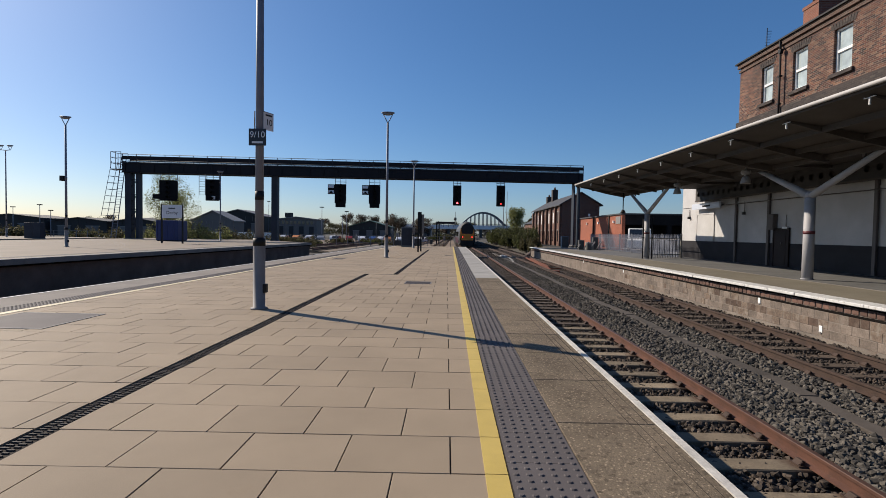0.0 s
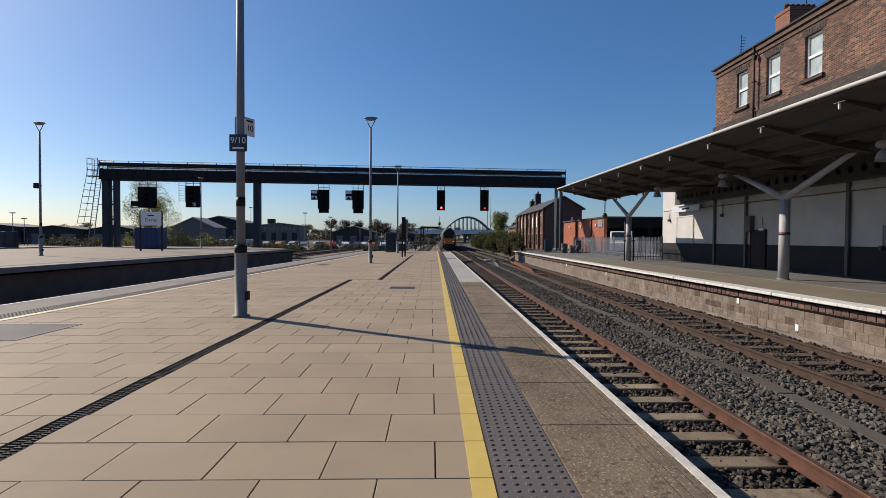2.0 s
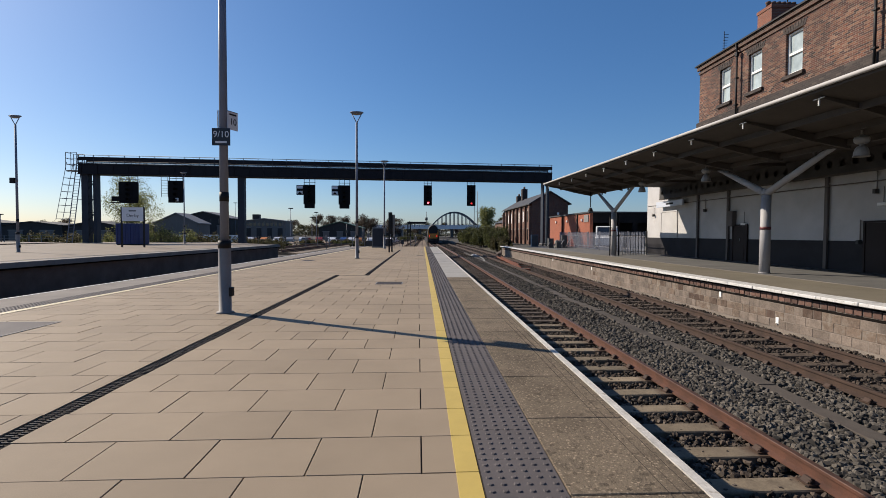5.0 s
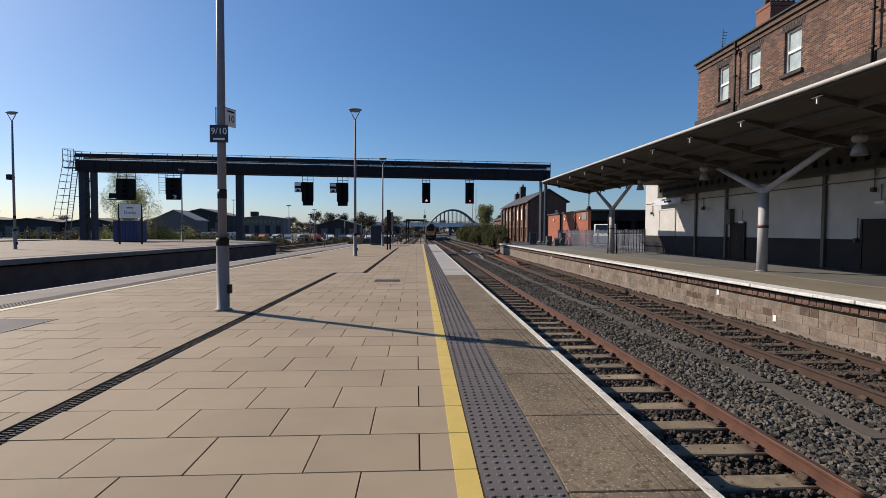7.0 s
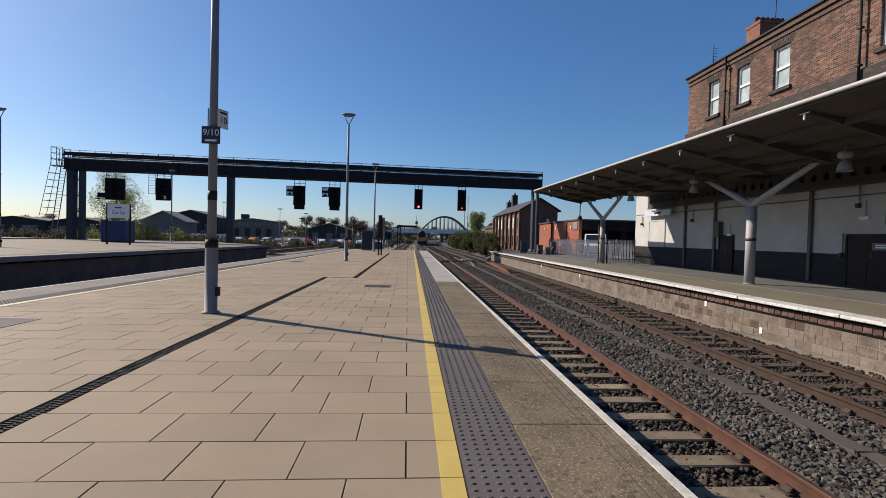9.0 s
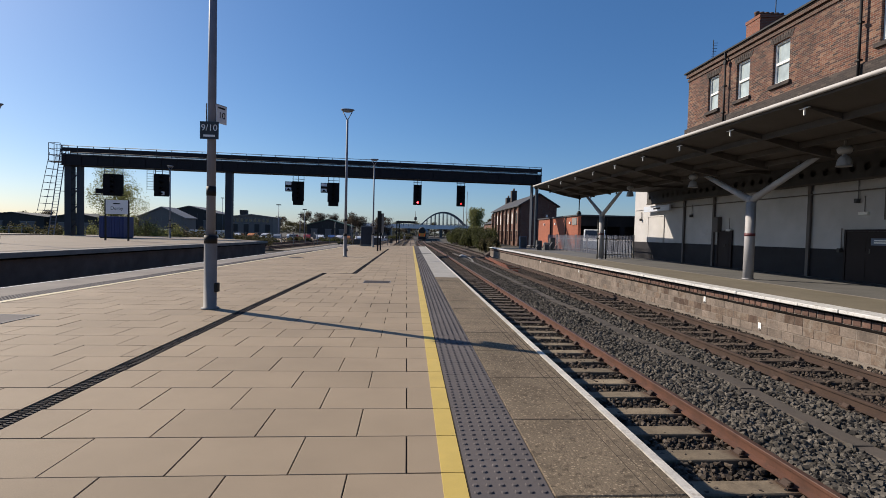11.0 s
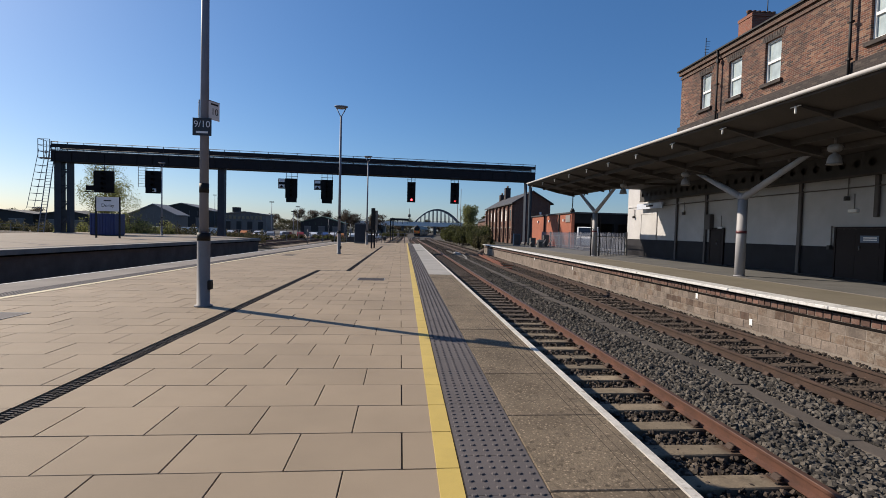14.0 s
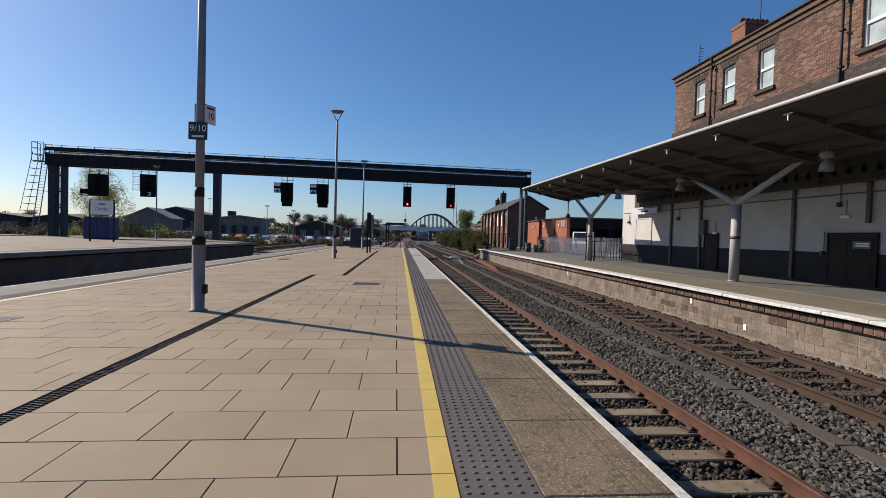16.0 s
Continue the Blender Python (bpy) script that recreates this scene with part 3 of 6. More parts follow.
OIL_STONE = surface("oily_ballast", (0.10, 0.078, 0.06), 0.8, grain=40, patch=3, vary=0.35, bump=0.5, island=0.75)
stones("ballast", spots, rng.uniform(0.015, 0.034, len(spots)), OIL_STONE, "oil-darkened ballast in the middle of the track")
spots = np.concatenate([strew(2.95, 3.72, 2.0, 40, 9000, -1.102), strew(5.6, 8.62, 4.0, 45, 21000, -1.085)])
stones("ballast", spots, rng.uniform(0.015, 0.034, len(spots)), TRACK_DIRT, "rust-stained ballast stones between the sleepers")
spots = strew(1.2, 9.0, 44, 120, 15000, -1.10, 1.5)
stones("ballast", spots, rng.uniform(0.03, 0.065, len(spots)), TRACK_DIRT, "dark rust-stained ballast further along the lines")
# ---- platform across the tracks ----
EDGE2, TOP2, WALL_X = 8.50, -0.08, 14.4
side = thing("platform_side", "older side platform with a white edge above stone block walling", "platform", kind="structure")
part("core", box(B(), 8.672, 30, -25, 52, -1.36, TOP2 - 0.05), MORTAR, side, "mortared core of the wall")
part("tarmac", box(B(), 11.35, 30, -25, 52, TOP2 - 0.05, TOP2), TARMAC, side, "worn grey tarmac surface")
part("brown_strip", box(B(), 9.02, 11.348, -25, 52, TOP2 - 0.05, TOP2), BROWN_TARMAC, side, "worn brown tarmac strip")
part("worn_line", box(B(), 11.28, 11.38, -25, 50, TOP2 - 0.01, TOP2 + 0.004), EDGE_PAVE, side, "faded pale safety line")
edge_mesh = mesh_of(box(B(), EDGE2, 9.02, 0.004, 0.996, -0.148, TOP2 + 0.006), "edge_coping", WHITE_LINE, 0.012)
for k in range(-5, 52):
    shared("coping_stone", edge_mesh, (random.uniform(-0.008, 0.008), k, random.uniform(-0.003, 0.003)), side)
brick_mesh = mesh_of(box(B(), 0, 0.13, 0.006, 0.184, -0.14, 0.0), "edge_brick", EDGE_BRICK, 0.006)
for k in range(140):
    y = 6.0 + 0.204 * k
    shared("brick", brick_mesh, (8.655 + random.uniform(-0.007, 0.007), y, -0.212 + random.uniform(-0.004, 0.004)), side)
soup("far_bricks", *boxes_soup([(8.655, 8.76, 34.56 + 0.204 * k, 34.74 + 0.204 * k, -0.352, -0.212) for k in range(82)]), EDGE_BRICK, side)
# thin black strips stand in for shadow under the coping and bricks
part("shadow_course", box(B(), 8.662, 8.671, -25, 51.9, -0.208, -0.149), SHADE_LINE, side, "black strip painting the shadow under the coping")
part("string_course", box(B(), 8.662, 8.671, -25, 51.9, -0.415, -0.362), SHADE_LINE, side, "black strip painting the shadow line under the bricks")
WIDTHS = (0.24, 0.30, 0.36, 0.43)
block_meshes = [mesh_of(box(B(), 0, 0.2, 0.0035, w - 0.0035, 0.0035, 0.1975), "stone_block", STONE, 0.008) for w in WIDTHS]
pale_meshes = [me.copy() for me in block_meshes]
for me in pale_meshes:
    me.materials[0] = STONE_PALE
rows = []
for row in range(3):
    y = 5.0 + 0.13 * row
    while y < 51.4:
        k = random.choice((0, 1, 1, 2, 2, 3))
        if 6.5 < y < 24:
            shared("stone_block", (block_meshes if random.random() < (0.2, 0.85 if y < 15 else 0.4, 0.25)[row] else pale_meshes)[k], (8.666 + random.uniform(-0.004, 0.004), y, -1.02 + 0.2 * row + random.uniform(-0.004, 0.004)), side)
        else:
            rows.append((8.66, 8.9, y + 0.004, y + WIDTHS[k] - 0.004, -1.016 + 0.2 * row, -0.822 + 0.2 * row))
        y += WIDTHS[k]
soup("far_blocks", *boxes_soup(rows), STONE_PALE, side)
part("footing", box(B(), 8.60, 8.8, -25, 51.9, -1.36, -1.015), MORTAR, side, "rough concrete footing")
for y, z in ((11.32, -0.84), (13.58, -0.49), (24.2, -0.5), (31.5, -0.45)):
    m = thing("marker_plate", "small white marker plate fixed to the stone wall", "marker", (8.668, y, z), "wall markers")
    part("plate", box(B(), -0.012, 0.0, -0.05, 0.05, -0.08, 0.08), WHITE, m, bevel=0.004)
    part("bracket", box(B(), -0.02, -0.012, -0.02, 0.02, -0.1, -0.06), GALV, m)

# ---- canopy on branching columns ----
CAN_X, CAN_END = 8.6, 33.6


def can_z(y):
    return 4.215 + 0.0128 * y


BACK_X, BACK_DROP = 11.88, 0.52


def soffit_z(x, y):
    return can_z(y) - BACK_DROP * (x - CAN_X) / (BACK_X - CAN_X)


canopy = thing("canopy", "grey steel platform canopy on branching columns", "canopy")
deck = B()
prev = None
for y in (-14.0, 0.0, 10.0, 20.0, CAN_END):
    z = can_z(y)
    ring = [deck.verts.new(p) for p in ((CAN_X, y, z), (CAN_X, y, z + 0.12), (BACK_X, y, z - BACK_DROP + 0.12), (BACK_X, y, z - BACK_DROP))]
    if prev:
        for k in range(4):
            deck.faces.new((prev[k], ring[k], ring[(k + 1) % 4], prev[(k + 1) % 4]))
    else:
        deck.faces.new(ring)
    prev = ring
deck.faces.new(prev[::-1])
bmesh.ops.recalc_face_normals(deck, faces=deck.faces)
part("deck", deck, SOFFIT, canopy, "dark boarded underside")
part("gutter", tube(B(), (CAN_X - 0.06, -14, can_z(-14) + 0.095), (CAN_X - 0.06, CAN_END + 0.02, can_z(CAN_END) + 0.095), 0.048, n=14), GUTTER_PAINT, canopy, "pale rounded gutter edge")
part("back_gutter", beam(B(), (BACK_X + 0.05, -14, soffit_z(BACK_X, -14) + 0.03), (BACK_X + 0.05, CAN_END, soffit_z(BACK_X, CAN_END) + 0.03), 0.09, 0.14), CANOPY_PAINT, canopy, "pale rear gutter")
part("end_fascia", prism(B(), [(CAN_X, can_z(CAN_END) - 0.05), (CAN_X, can_z(CAN_END) + 0.15), (BACK_X, can_z(CAN_END) - BACK_DROP + 0.15), (BACK_X, can_z(CAN_END) - BACK_DROP - 0.05)], "y", CAN_END + 0.002, CAN_END + 0.07), SOFFIT, canopy)
for k in range(16):
    y = 33.17 - 2.53 * k
    z = can_z(y)
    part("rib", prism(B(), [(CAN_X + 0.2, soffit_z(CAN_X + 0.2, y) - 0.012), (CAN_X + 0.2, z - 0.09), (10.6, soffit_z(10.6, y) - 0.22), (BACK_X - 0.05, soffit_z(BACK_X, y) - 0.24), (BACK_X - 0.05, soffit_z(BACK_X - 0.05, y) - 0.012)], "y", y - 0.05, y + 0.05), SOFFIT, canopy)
    t = B()
    box(t, CAN_X + 0.165, CAN_X + 0.199, y - 0.14, y + 0.14, z - 0.096, z - 0.084)
    box(t, CAN_X + 0.165, CAN_X + 0.199, y - 0.011, y + 0.011, z - 0.245, z - 0.096)
    part("tee_end", t, WHITE, canopy, "white painted tee end of a roof beam")
for x, w in ((9.7, 0.07), (10.8, 0.07), (11.8, 0.18)):
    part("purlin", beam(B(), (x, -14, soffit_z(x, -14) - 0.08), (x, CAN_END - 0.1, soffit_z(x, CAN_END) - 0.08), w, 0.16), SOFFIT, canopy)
for cx, cy in ((11.82, 16.12), (11.95, 29.6), (11.7, 1.9)):
    col = part("column", tube(tube(tube(B(), (cx, cy, TOP2), (cx, cy, TOP2 + 0.03), 0.185, n=24), (cx, cy, TOP2 + 0.03), (cx, cy, 2.62), 0.165, 0.155, n=24), (cx, cy, 2.62), (cx, cy, 2.82), 0.16, 0.12, n=24), CANOPY_PAINT, canopy, "grey round column")
    part("band", tube(B(), (cx, cy, 1.42), (cx, cy, 1.52), 0.168, n=24), MAROON, col, "dark red band")
    if cy > 20:
        for s in (-1, 1):
            pipe = part("downpipe", tube(B(), (cx + 0.27 * s, cy - 0.12, TOP2), (cx + 0.27 * s, cy - 0.12, 2.45), 0.04, n=10), BLACK, col, "black pipe strapped to the column")
            for z in (1.15, 1.62):
                part("clamp", box(B(), cx + 0.27 * s - 0.06, cx + 0.27 * s + 0.06, cy - 0.17, cy - 0.02, z, z + 0.06), BLACK, pipe)
    for s in (-1, 1):
        arm = part("arm", tube(B(), (cx, cy, 2.66), (cx, cy + 2.7 * s, soffit_z(11.8, cy + 2.7 * s) - 0.10), 0.12, 0.085, n=16), CANOPY_PAINT, col)
        part("arm_pin", beam(B(), (cx, cy + 2.0 * s, soffit_z(11.8, cy + 2.0 * s) - 0.25), (cx, cy + 2.05 * s, soffit_z(11.8, cy + 2.05 * s) - 0.10), 0.05, 0.10), SOFFIT, arm)


LAMP_PALE = surface("pale_lamp_paint", (0.25, 0.24, 0.23), 0.5, grain=30, patch=2, vary=0.08)


def pendant(y):
    x, z = 11.3, soffit_z(11.3, y) - 0.12
    lamp = thing("pendant_lamp", "grey bell-shaped pendant lamp hanging under the canopy", "lamp", (x, y, z), "canopy lamps")
    part("stem", tube(B(), (0, 0, -0.03), (0, 0, 0.25), 0.03, n=8), LAMP_PALE, lamp)
    part("neck", tube(B(), (0, 0, -0.28), (0, 0, -0.2), 0.05, n=10), LAMP_PALE, lamp)
    part("gear_housing", lathe(B(), 0, 0, [(0.05, -0.235), (0.12, -0.225), (0.165, -0.17), (0.172, -0.10), (0.14, -0.045), (0.06, -0.02)]), LAMP_PALE, lamp, "round pale gear housing")
    bell = part("shade", lathe(B(), 0, 0, [(0.168, -0.55), (0.175, -0.535), (0.17, -0.47), (0.145, -0.37), (0.10, -0.30), (0.06, -0.275)]), LAMP_PALE, lamp, "bell-shaped shade")
    part("rim", lathe(B(), 0, 0, [(0.173, -0.565), (0.185, -0.56), (0.185, -0.535), (0.173, -0.53)]), GALV, bell)


for y in (24.4, 18.8, 12.0, 5.2):
    pendant(y)

# ---- station range behind the canopy ----
station = thing("station_building", "red brick station range with white ground floor and sash windows", "building", (0, 0, 0))
part("white_wall", box(B(), WALL_X, WALL_X + 0.35, -14, 30.3, 1.05, 4.858), OFFWHITE, station, "white painted wall")
part("end_wall", box(B(), WALL_X + 0.351, 24, 29.9, 30.296, TOP2, 4.9), OFFWHITE, station)
part("skirting", box(B(), WALL_X - 0.025, WALL_X + 0.35, -14, 30.303, TOP2, 1.048), SKIRT, station, "charcoal painted base of the wall")
part("string", box(B(), WALL_X - 0.05, WALL_X, -14, 30.2, 3.02, 3.09), OFFWHITE, station)
part("parapet", box(B(), WALL_X + 0.36, 24, 24.75, 29.89, 4.5, 4.9), OFFWHITE, station)
BRICK_TOP, BASE_B = 9.9, 4.86
WINDOWS = [(22.6, 0.80), (20.52, 0.84), (18.32, 0.86), (13.78, 0.95), (9.3, 0.95)]
wall = B()
ys = [-14.0]
for yc, w in sorted(WINDOWS):
    ys += [yc - w / 2, yc + w / 2]
ys.append(24.7)
W0, W1 = 7.50, 9.16
for k, (a, b) in enumerate(zip(ys, ys[1:])):
    if k % 2:
        box(wall, WALL_X, WALL_X + 0.4, a, b, BASE_B, W0), box(wall, WALL_X, WALL_X + 0.4, a, b, W1, BRICK_TOP)
    else:
        box(wall, WALL_X, WALL_X + 0.4, a, b, BASE_B, BRICK_TOP)
part("brick_wall", wall, BRICK_STATION, station, "weathered red brick upper wall")
part("gable_wall", box(B(), WALL_X + 0.41, 22, 24.3, 24.698, BASE_B, BRICK_TOP), BRICK_STATION, station)
part("back_wall", box(B(), 21.6, 22, -14, 24.29, TOP2, BRICK_TOP), BRICK_DARK, station)
part("plinth_course", box(B(), WALL_X - 0.10, WALL_X - 0.002, -14, 24.78, BASE_B, 7.02), BRICK_SOOT, station, "darker brick band over the canopy")
part("corbel", box(B(), WALL_X - 0.05, WALL_X - 0.002, -14, 24.74, 9.50, 9.62), BRICK_DARK, station)
part("cornice", box(B(), WALL_X - 0.11, WALL_X - 0.002, -14, 24.78, 9.70, 9.9), BRICK_DARK, station, "dark brick cornice")
part("roof_edge", box(B(), WALL_X - 0.2, WALL_X + 0.5, -14, 24.86, 9.902, 9.97), BLACK, station, "black gutter along the eaves")
part("roof", prism(B(), [(WALL_X + 0.1, 9.972), (22, 9.972), (18.2, 12.0)], "y", -14, 24.75), SLATE, station, "slate roof")
for yc, w in WINDOWS:
    win = part("window", box(B(), WALL_X + 0.19, WALL_X + 0.23, yc - w / 2 + 0.002, yc + w / 2 - 0.002, W0 + 0.002, W1 - 0.002), PANE, station, "white-framed sash window")
    fr = B()
    for y0, y1, z0, z1 in ((-w / 2, -w / 2 + 0.07, W0, W1), (w / 2 - 0.07, w / 2, W0, W1), (-w / 2 + 0.07, w / 2 - 0.07, W0, W0 + 0.1), (-w / 2 + 0.07, w / 2 - 0.07, W1 - 0.07, W1), (-w / 2 + 0.07, w / 2 - 0.07, (W0 + W1) / 2 - 0.05, (W0 + W1) / 2 + 0.05)):
        box(fr, WALL_X + 0.10, WALL_X + 0.187, yc + y0 + 0.003, yc + y1 - 0.003, z0 + 0.003, z1 - 0.003)
    part("sash_frame", fr, WHITE, win, "white sash frame")
    # pale sheet in front of each pane paints the sky's reflection in it
    part("blind", box(B(), WALL_X + 0.165, WALL_X + 0.186, yc - w / 2 + 0.075, yc + w / 2 - 0.075, W0 + 0.11, W1 - 0.075), PANE_SHEEN, win, "pale sheet painting a sky reflection over the glass")
    part("sill", box(B(), WALL_X - 0.10, WALL_X + 0.186, yc - w / 2 - 0.12, yc + w / 2 + 0.12, W0 - 0.14, W0 - 0.002), BRICK_SOOT, win, "sooty stone sill")
    n = 9
    for j in range(n):
        lo, hi = yc + (j - n / 2) * (w + 0.2) / n, yc + (j + 1 - n / 2) * (w + 0.2) / n
        tilt = (j + 0.5 - n / 2) * 0.025
        part("lintel_brick", prism(B(), [(lo + 0.004, W1 + 0.004), (hi - 0.004, W1 + 0.004), (hi - 0.004 + tilt, W1 + 0.27), (lo + 0.004 + tilt, W1 + 0.27)], "x", WALL_X - 0.012, WALL_X + 0.1), BRICK_SOOT, win)
for y in (21.5, 14.78):
    pipe = part("drainpipe", tube(B(), (WALL_X - 0.17, y, 6.3), (WALL_X - 0.17, y, 9.3), 0.042, n=10), BLACK, station, "black cast-iron drainpipe")
    part("hopper", prism(B(), [(y - 0.055, 9.3), (y + 0.055, 9.3), (y + 0.09, 9.48), (y - 0.09, 9.48)], "x", WALL_X - 0.23, WALL_X - 0.1), BLACK, pipe)
    part("swan_neck", tube(B(), (WALL_X - 0.17, y, 9.46), (WALL_X - 0.16, y + 0.1, 9.92), 0.04, n=8), BLACK, pipe)
    part("pipe_bend", tube(B(), (WALL_X - 0.17, y, 6.3), (WALL_X - 0.22, y, 5.9), 0.042, n=8), BLACK, pipe)
    for z in (7.1, 8.3):
        part("pipe_clip", box(B(), WALL_X - 0.24, WALL_X - 0.1, y - 0.075, y + 0.075, z, z + 0.06), BLACK, pipe)
stack = part("chimney", box(B(), 15.5, 17.0, 21.1, 22.0, 9.9, 11.35), CHIMNEY_BRICK, station, "red brick chimney stack")
part("chimney_cap", box(B(), 15.47, 17.03, 21.07, 22.03, 11.352, 11.5), CHIMNEY_BRICK, stack)
for k in range(6):
    part("chimney_pot", lathe(B(), 15.66 + 0.235 * k, 21.55, [(0.10, 11.5), (0.085, 11.7), (0.11, 11.72), (0.11, 11.78)], 12), BRICK_DARK, stack)
for x, y, h in ((15.2, 24.0, 1.5), (16.6, 21.6, 2.9)):
    aerial = thing("aerial", "thin metal television aerial on the roof", "aerial", (x, y, 9.97 if x < 16 else 11.5), "roof aerials")
    part("mast", tube(B(), (0, 0, 0), (0, 0, h if x < 16 else 1.2), 0.02, n=6), BLACK, aerial)
    if x < 16:
        for k in range(7):
            part("element", tube(B(), (-0.12 + 0.02 * k, 0, 0.5 + 0.14 * k), (0.12 + 0.02 * k, 0.02, 0.52 + 0.14 * k), 0.012, n=5), BLACK, aerial)
# ground floor fittings
for y, low in ((24.53, TOP2), (22.03, TOP2), (16.52, TOP2), (13.66, 2.0), (8.9, TOP2), (4.0, TOP2)):
    part("pilaster", box(B(), WALL_X - 0.11, WALL_X - 0.028, y - 0.065, y + 0.065, low, 4.6), PILASTER, station, "brown-grey painted steel post against the wall")


def wall_door(y, w, h, label, double=False):
    d = part("door", box(B(), WALL_X - 0.07, WALL_X - 0.028, y - w / 2, y + w / 2, TOP2 + 0.02, TOP2 + h), DOOR_DARK, station, label)
    fr = B()
    for q in ((y - w / 2 - 0.07, y - w / 2 - 0.003, TOP2, TOP2 + h + 0.07), (y + w / 2 + 0.003, y + w / 2 + 0.07, TOP2, TOP2 + h + 0.07), (y - w / 2 - 0.002, y + w / 2 + 0.002, TOP2 + h + 0.003, TOP2 + h + 0.07)):
        box(fr, WALL_X - 0.09, WALL_X - 0.029, *q)
    part("door_frame", fr, DOOR_DARK, d)
    for s in (0,) if not double else (-w / 4, w / 4):
        for z0, z1 in ((0.2, 0.9), (1.1, h - 0.2)):
            part("door_panel", box(B(), WALL_X - 0.078, WALL_X - 0.071, y + s - w * (0.18 if double else 0.35), y + s + w * (0.18 if double else 0.35), TOP2 + z0, TOP2 + z1), DOOR_DARK, d)
    part("door_handle", tube(B(), (WALL_X - 0.11, y - 0.06, 0.95), (WALL_X - 0.11, y - 0.06, 1.1), 0.015, n=8), GALV, d, "steel handle")
    return d


wall_door(21.18, 0.88, 1.72, "dark brown panelled door")
wall_door(14.19, 1.6, 1.72, "wide dark double door", True)
recess = part("blocked_opening", box(B(), WALL_X - 0.03, WALL_X - 0.003, 26.7, 28.4, 1.05, 2.55), OFFWHITE, station, "white painted blocked opening")
part("opening_trim", box(B(), WALL_X - 0.05, WALL_X - 0.003, 26.6, 28.5, 2.553, 2.63), OFFWHITE, recess)
for y in (26.62, 28.44):
    part("opening_jamb", box(B(), WALL_X - 0.05, WALL_X - 0.003, y - 0.03, y + 0.03, 1.05, 2.55), OFFWHITE, recess)
sign_blue = surface("blue_sign_paint", (0.088, 0.123, 0.194), 0.4, vary=0.08)
notice = thing("door_notice", "small blue notice with white lettering on a door", "sign", (WALL_X - 0.085, 13.82, 1.32))
part("plate", box(B(), -0.005, 0.0, -0.3, 0.3, -0.11, 0.11), sign_blue, notice)
for k in range(2):
    part("text_bar", box(B(), -0.008, -0.0052, -0.24, 0.2, -0.05 + 0.07 * k, -0.01 + 0.07 * k), WHITE, notice)
fascia = thing("wall_sign", "pale blue-grey station name fascia fixed to the wall", "sign", (WALL_X - 0.3, 27.0, 3.0))
part("board", box(B(), -0.04, 0.04, -1.45, 1.45, -0.16, 0.16), surface("pale_sign_board", (0.52, 0.56, 0.64), 0.4, vary=0.05), fascia, bevel=0.008)
for s in (-1.2, 1.2):
    part("bracket", box(B(), 0.041, 0.3, s - 0.03, s + 0.03, -0.03, 0.03), GALV, fascia)
part("text_bar", box(B(), -0.046, -0.0405, -0.5, 0.3, -0.05, 0.05), NAVY, fascia)
for y, z in ((20.95, 1.72), (14.45, 2.22)):
    lamp = thing("bulkhead_light", "small white bulkhead light on the station wall", "light", (WALL_X - 0.003, y, z), "wall lights")
    part("body", box(B(), -0.09, 0.0, -0.16, 0.16, -0.05, 0.05), WHITE, lamp, bevel=0.015)
    part("conduit", tube(B(), (-0.02, 0, 0.05), (-0.02, 0, 0.55), 0.012, n=6), GALV, lamp)
for y, z0, z1 in ((29.3, 2.45, 2.9), (23.87, 2.5, 3.05), (14.66, 2.66, 3.28), (15.2, 1.05, 1.75)):
    fix = thing("camera_bracket", "small grey fitting on a conduit drop", "fitting", (WALL_X - 0.05, y, 0), "wall fittings")
    part("drop", tube(B(), (0, 0, z0), (0, 0, z1), 0.02, n=6), GALV, fix)
    part("unit", box(B(), -0.11, 0.03, -0.05, 0.05, z0 - 0.1, z0 + 0.04), CASE_GREY, fix, bevel=0.01)
# older awning of the building: flat roof behind a pierced valance
AW_X, AW_END, GIRDER_X = 10.45, 27.7, 13.9
awning = thing("awning", "old dark awning with a pierced steel valance on the building", "awning")
part("roof", box(B(), AW_X, WALL_X - 0.003, -14, AW_END, 3.99, 4.08), SOFFIT, awning, "flat dark roof")
web = B()
HOLE, CELL, Z0, Z1 = 0.13, 0.5, 3.3, 3.985
for side_x in (GIRDER_X, GIRDER_X + 0.05):
    y = AW_END - CELL
    while y > -8:
        yc, zc = y + CELL / 2, (Z0 + Z1) / 2
        outer = [(y + CELL, zc), (y + CELL, Z1), (yc, Z1), (y, Z1), (y, zc), (y, Z0), (yc, Z0), (y + CELL, Z0)]
        o = [web.verts.new((side_x, *p)) for p in outer]
        n = [web.verts.new((side_x, yc + HOLE * math.cos(k * math.tau / 8), zc + HOLE * math.sin(k * math.tau / 8))) for k in range(8)]
        for k in range(8):
            web.faces.new((o[k], o[(k + 1) % 8], n[(k + 1) % 8], n[k]))
        y -= CELL
bmesh.ops.remove_doubles(web, verts=web.verts[:], dist=0.0005)
part("valance", web, surface("pierced_valance", (0.04, 0.038, 0.036), 0.7, vary=0.2), awning, "dark valance with round holes")
# added dark sheet paints shade into the holes and hides the pale wall
part("back_board", box(B(), GIRDER_X + 0.14, GIRDER_X + 0.17, -8, AW_END, 3.3, 3.985), SOFFIT, awning, "dark sheet added to blacken the holes")
part("lower_flange", box(B(), GIRDER_X - 0.06, GIRDER_X + 0.11, -8, AW_END, 3.24, 3.298), SOFFIT, awning)
part("end_plate", box(B(), GIRDER_X, WALL_X - 0.004, AW_END + 0.002, AW_END + 0.06, 3.3, 4.08), SOFFIT, awning)
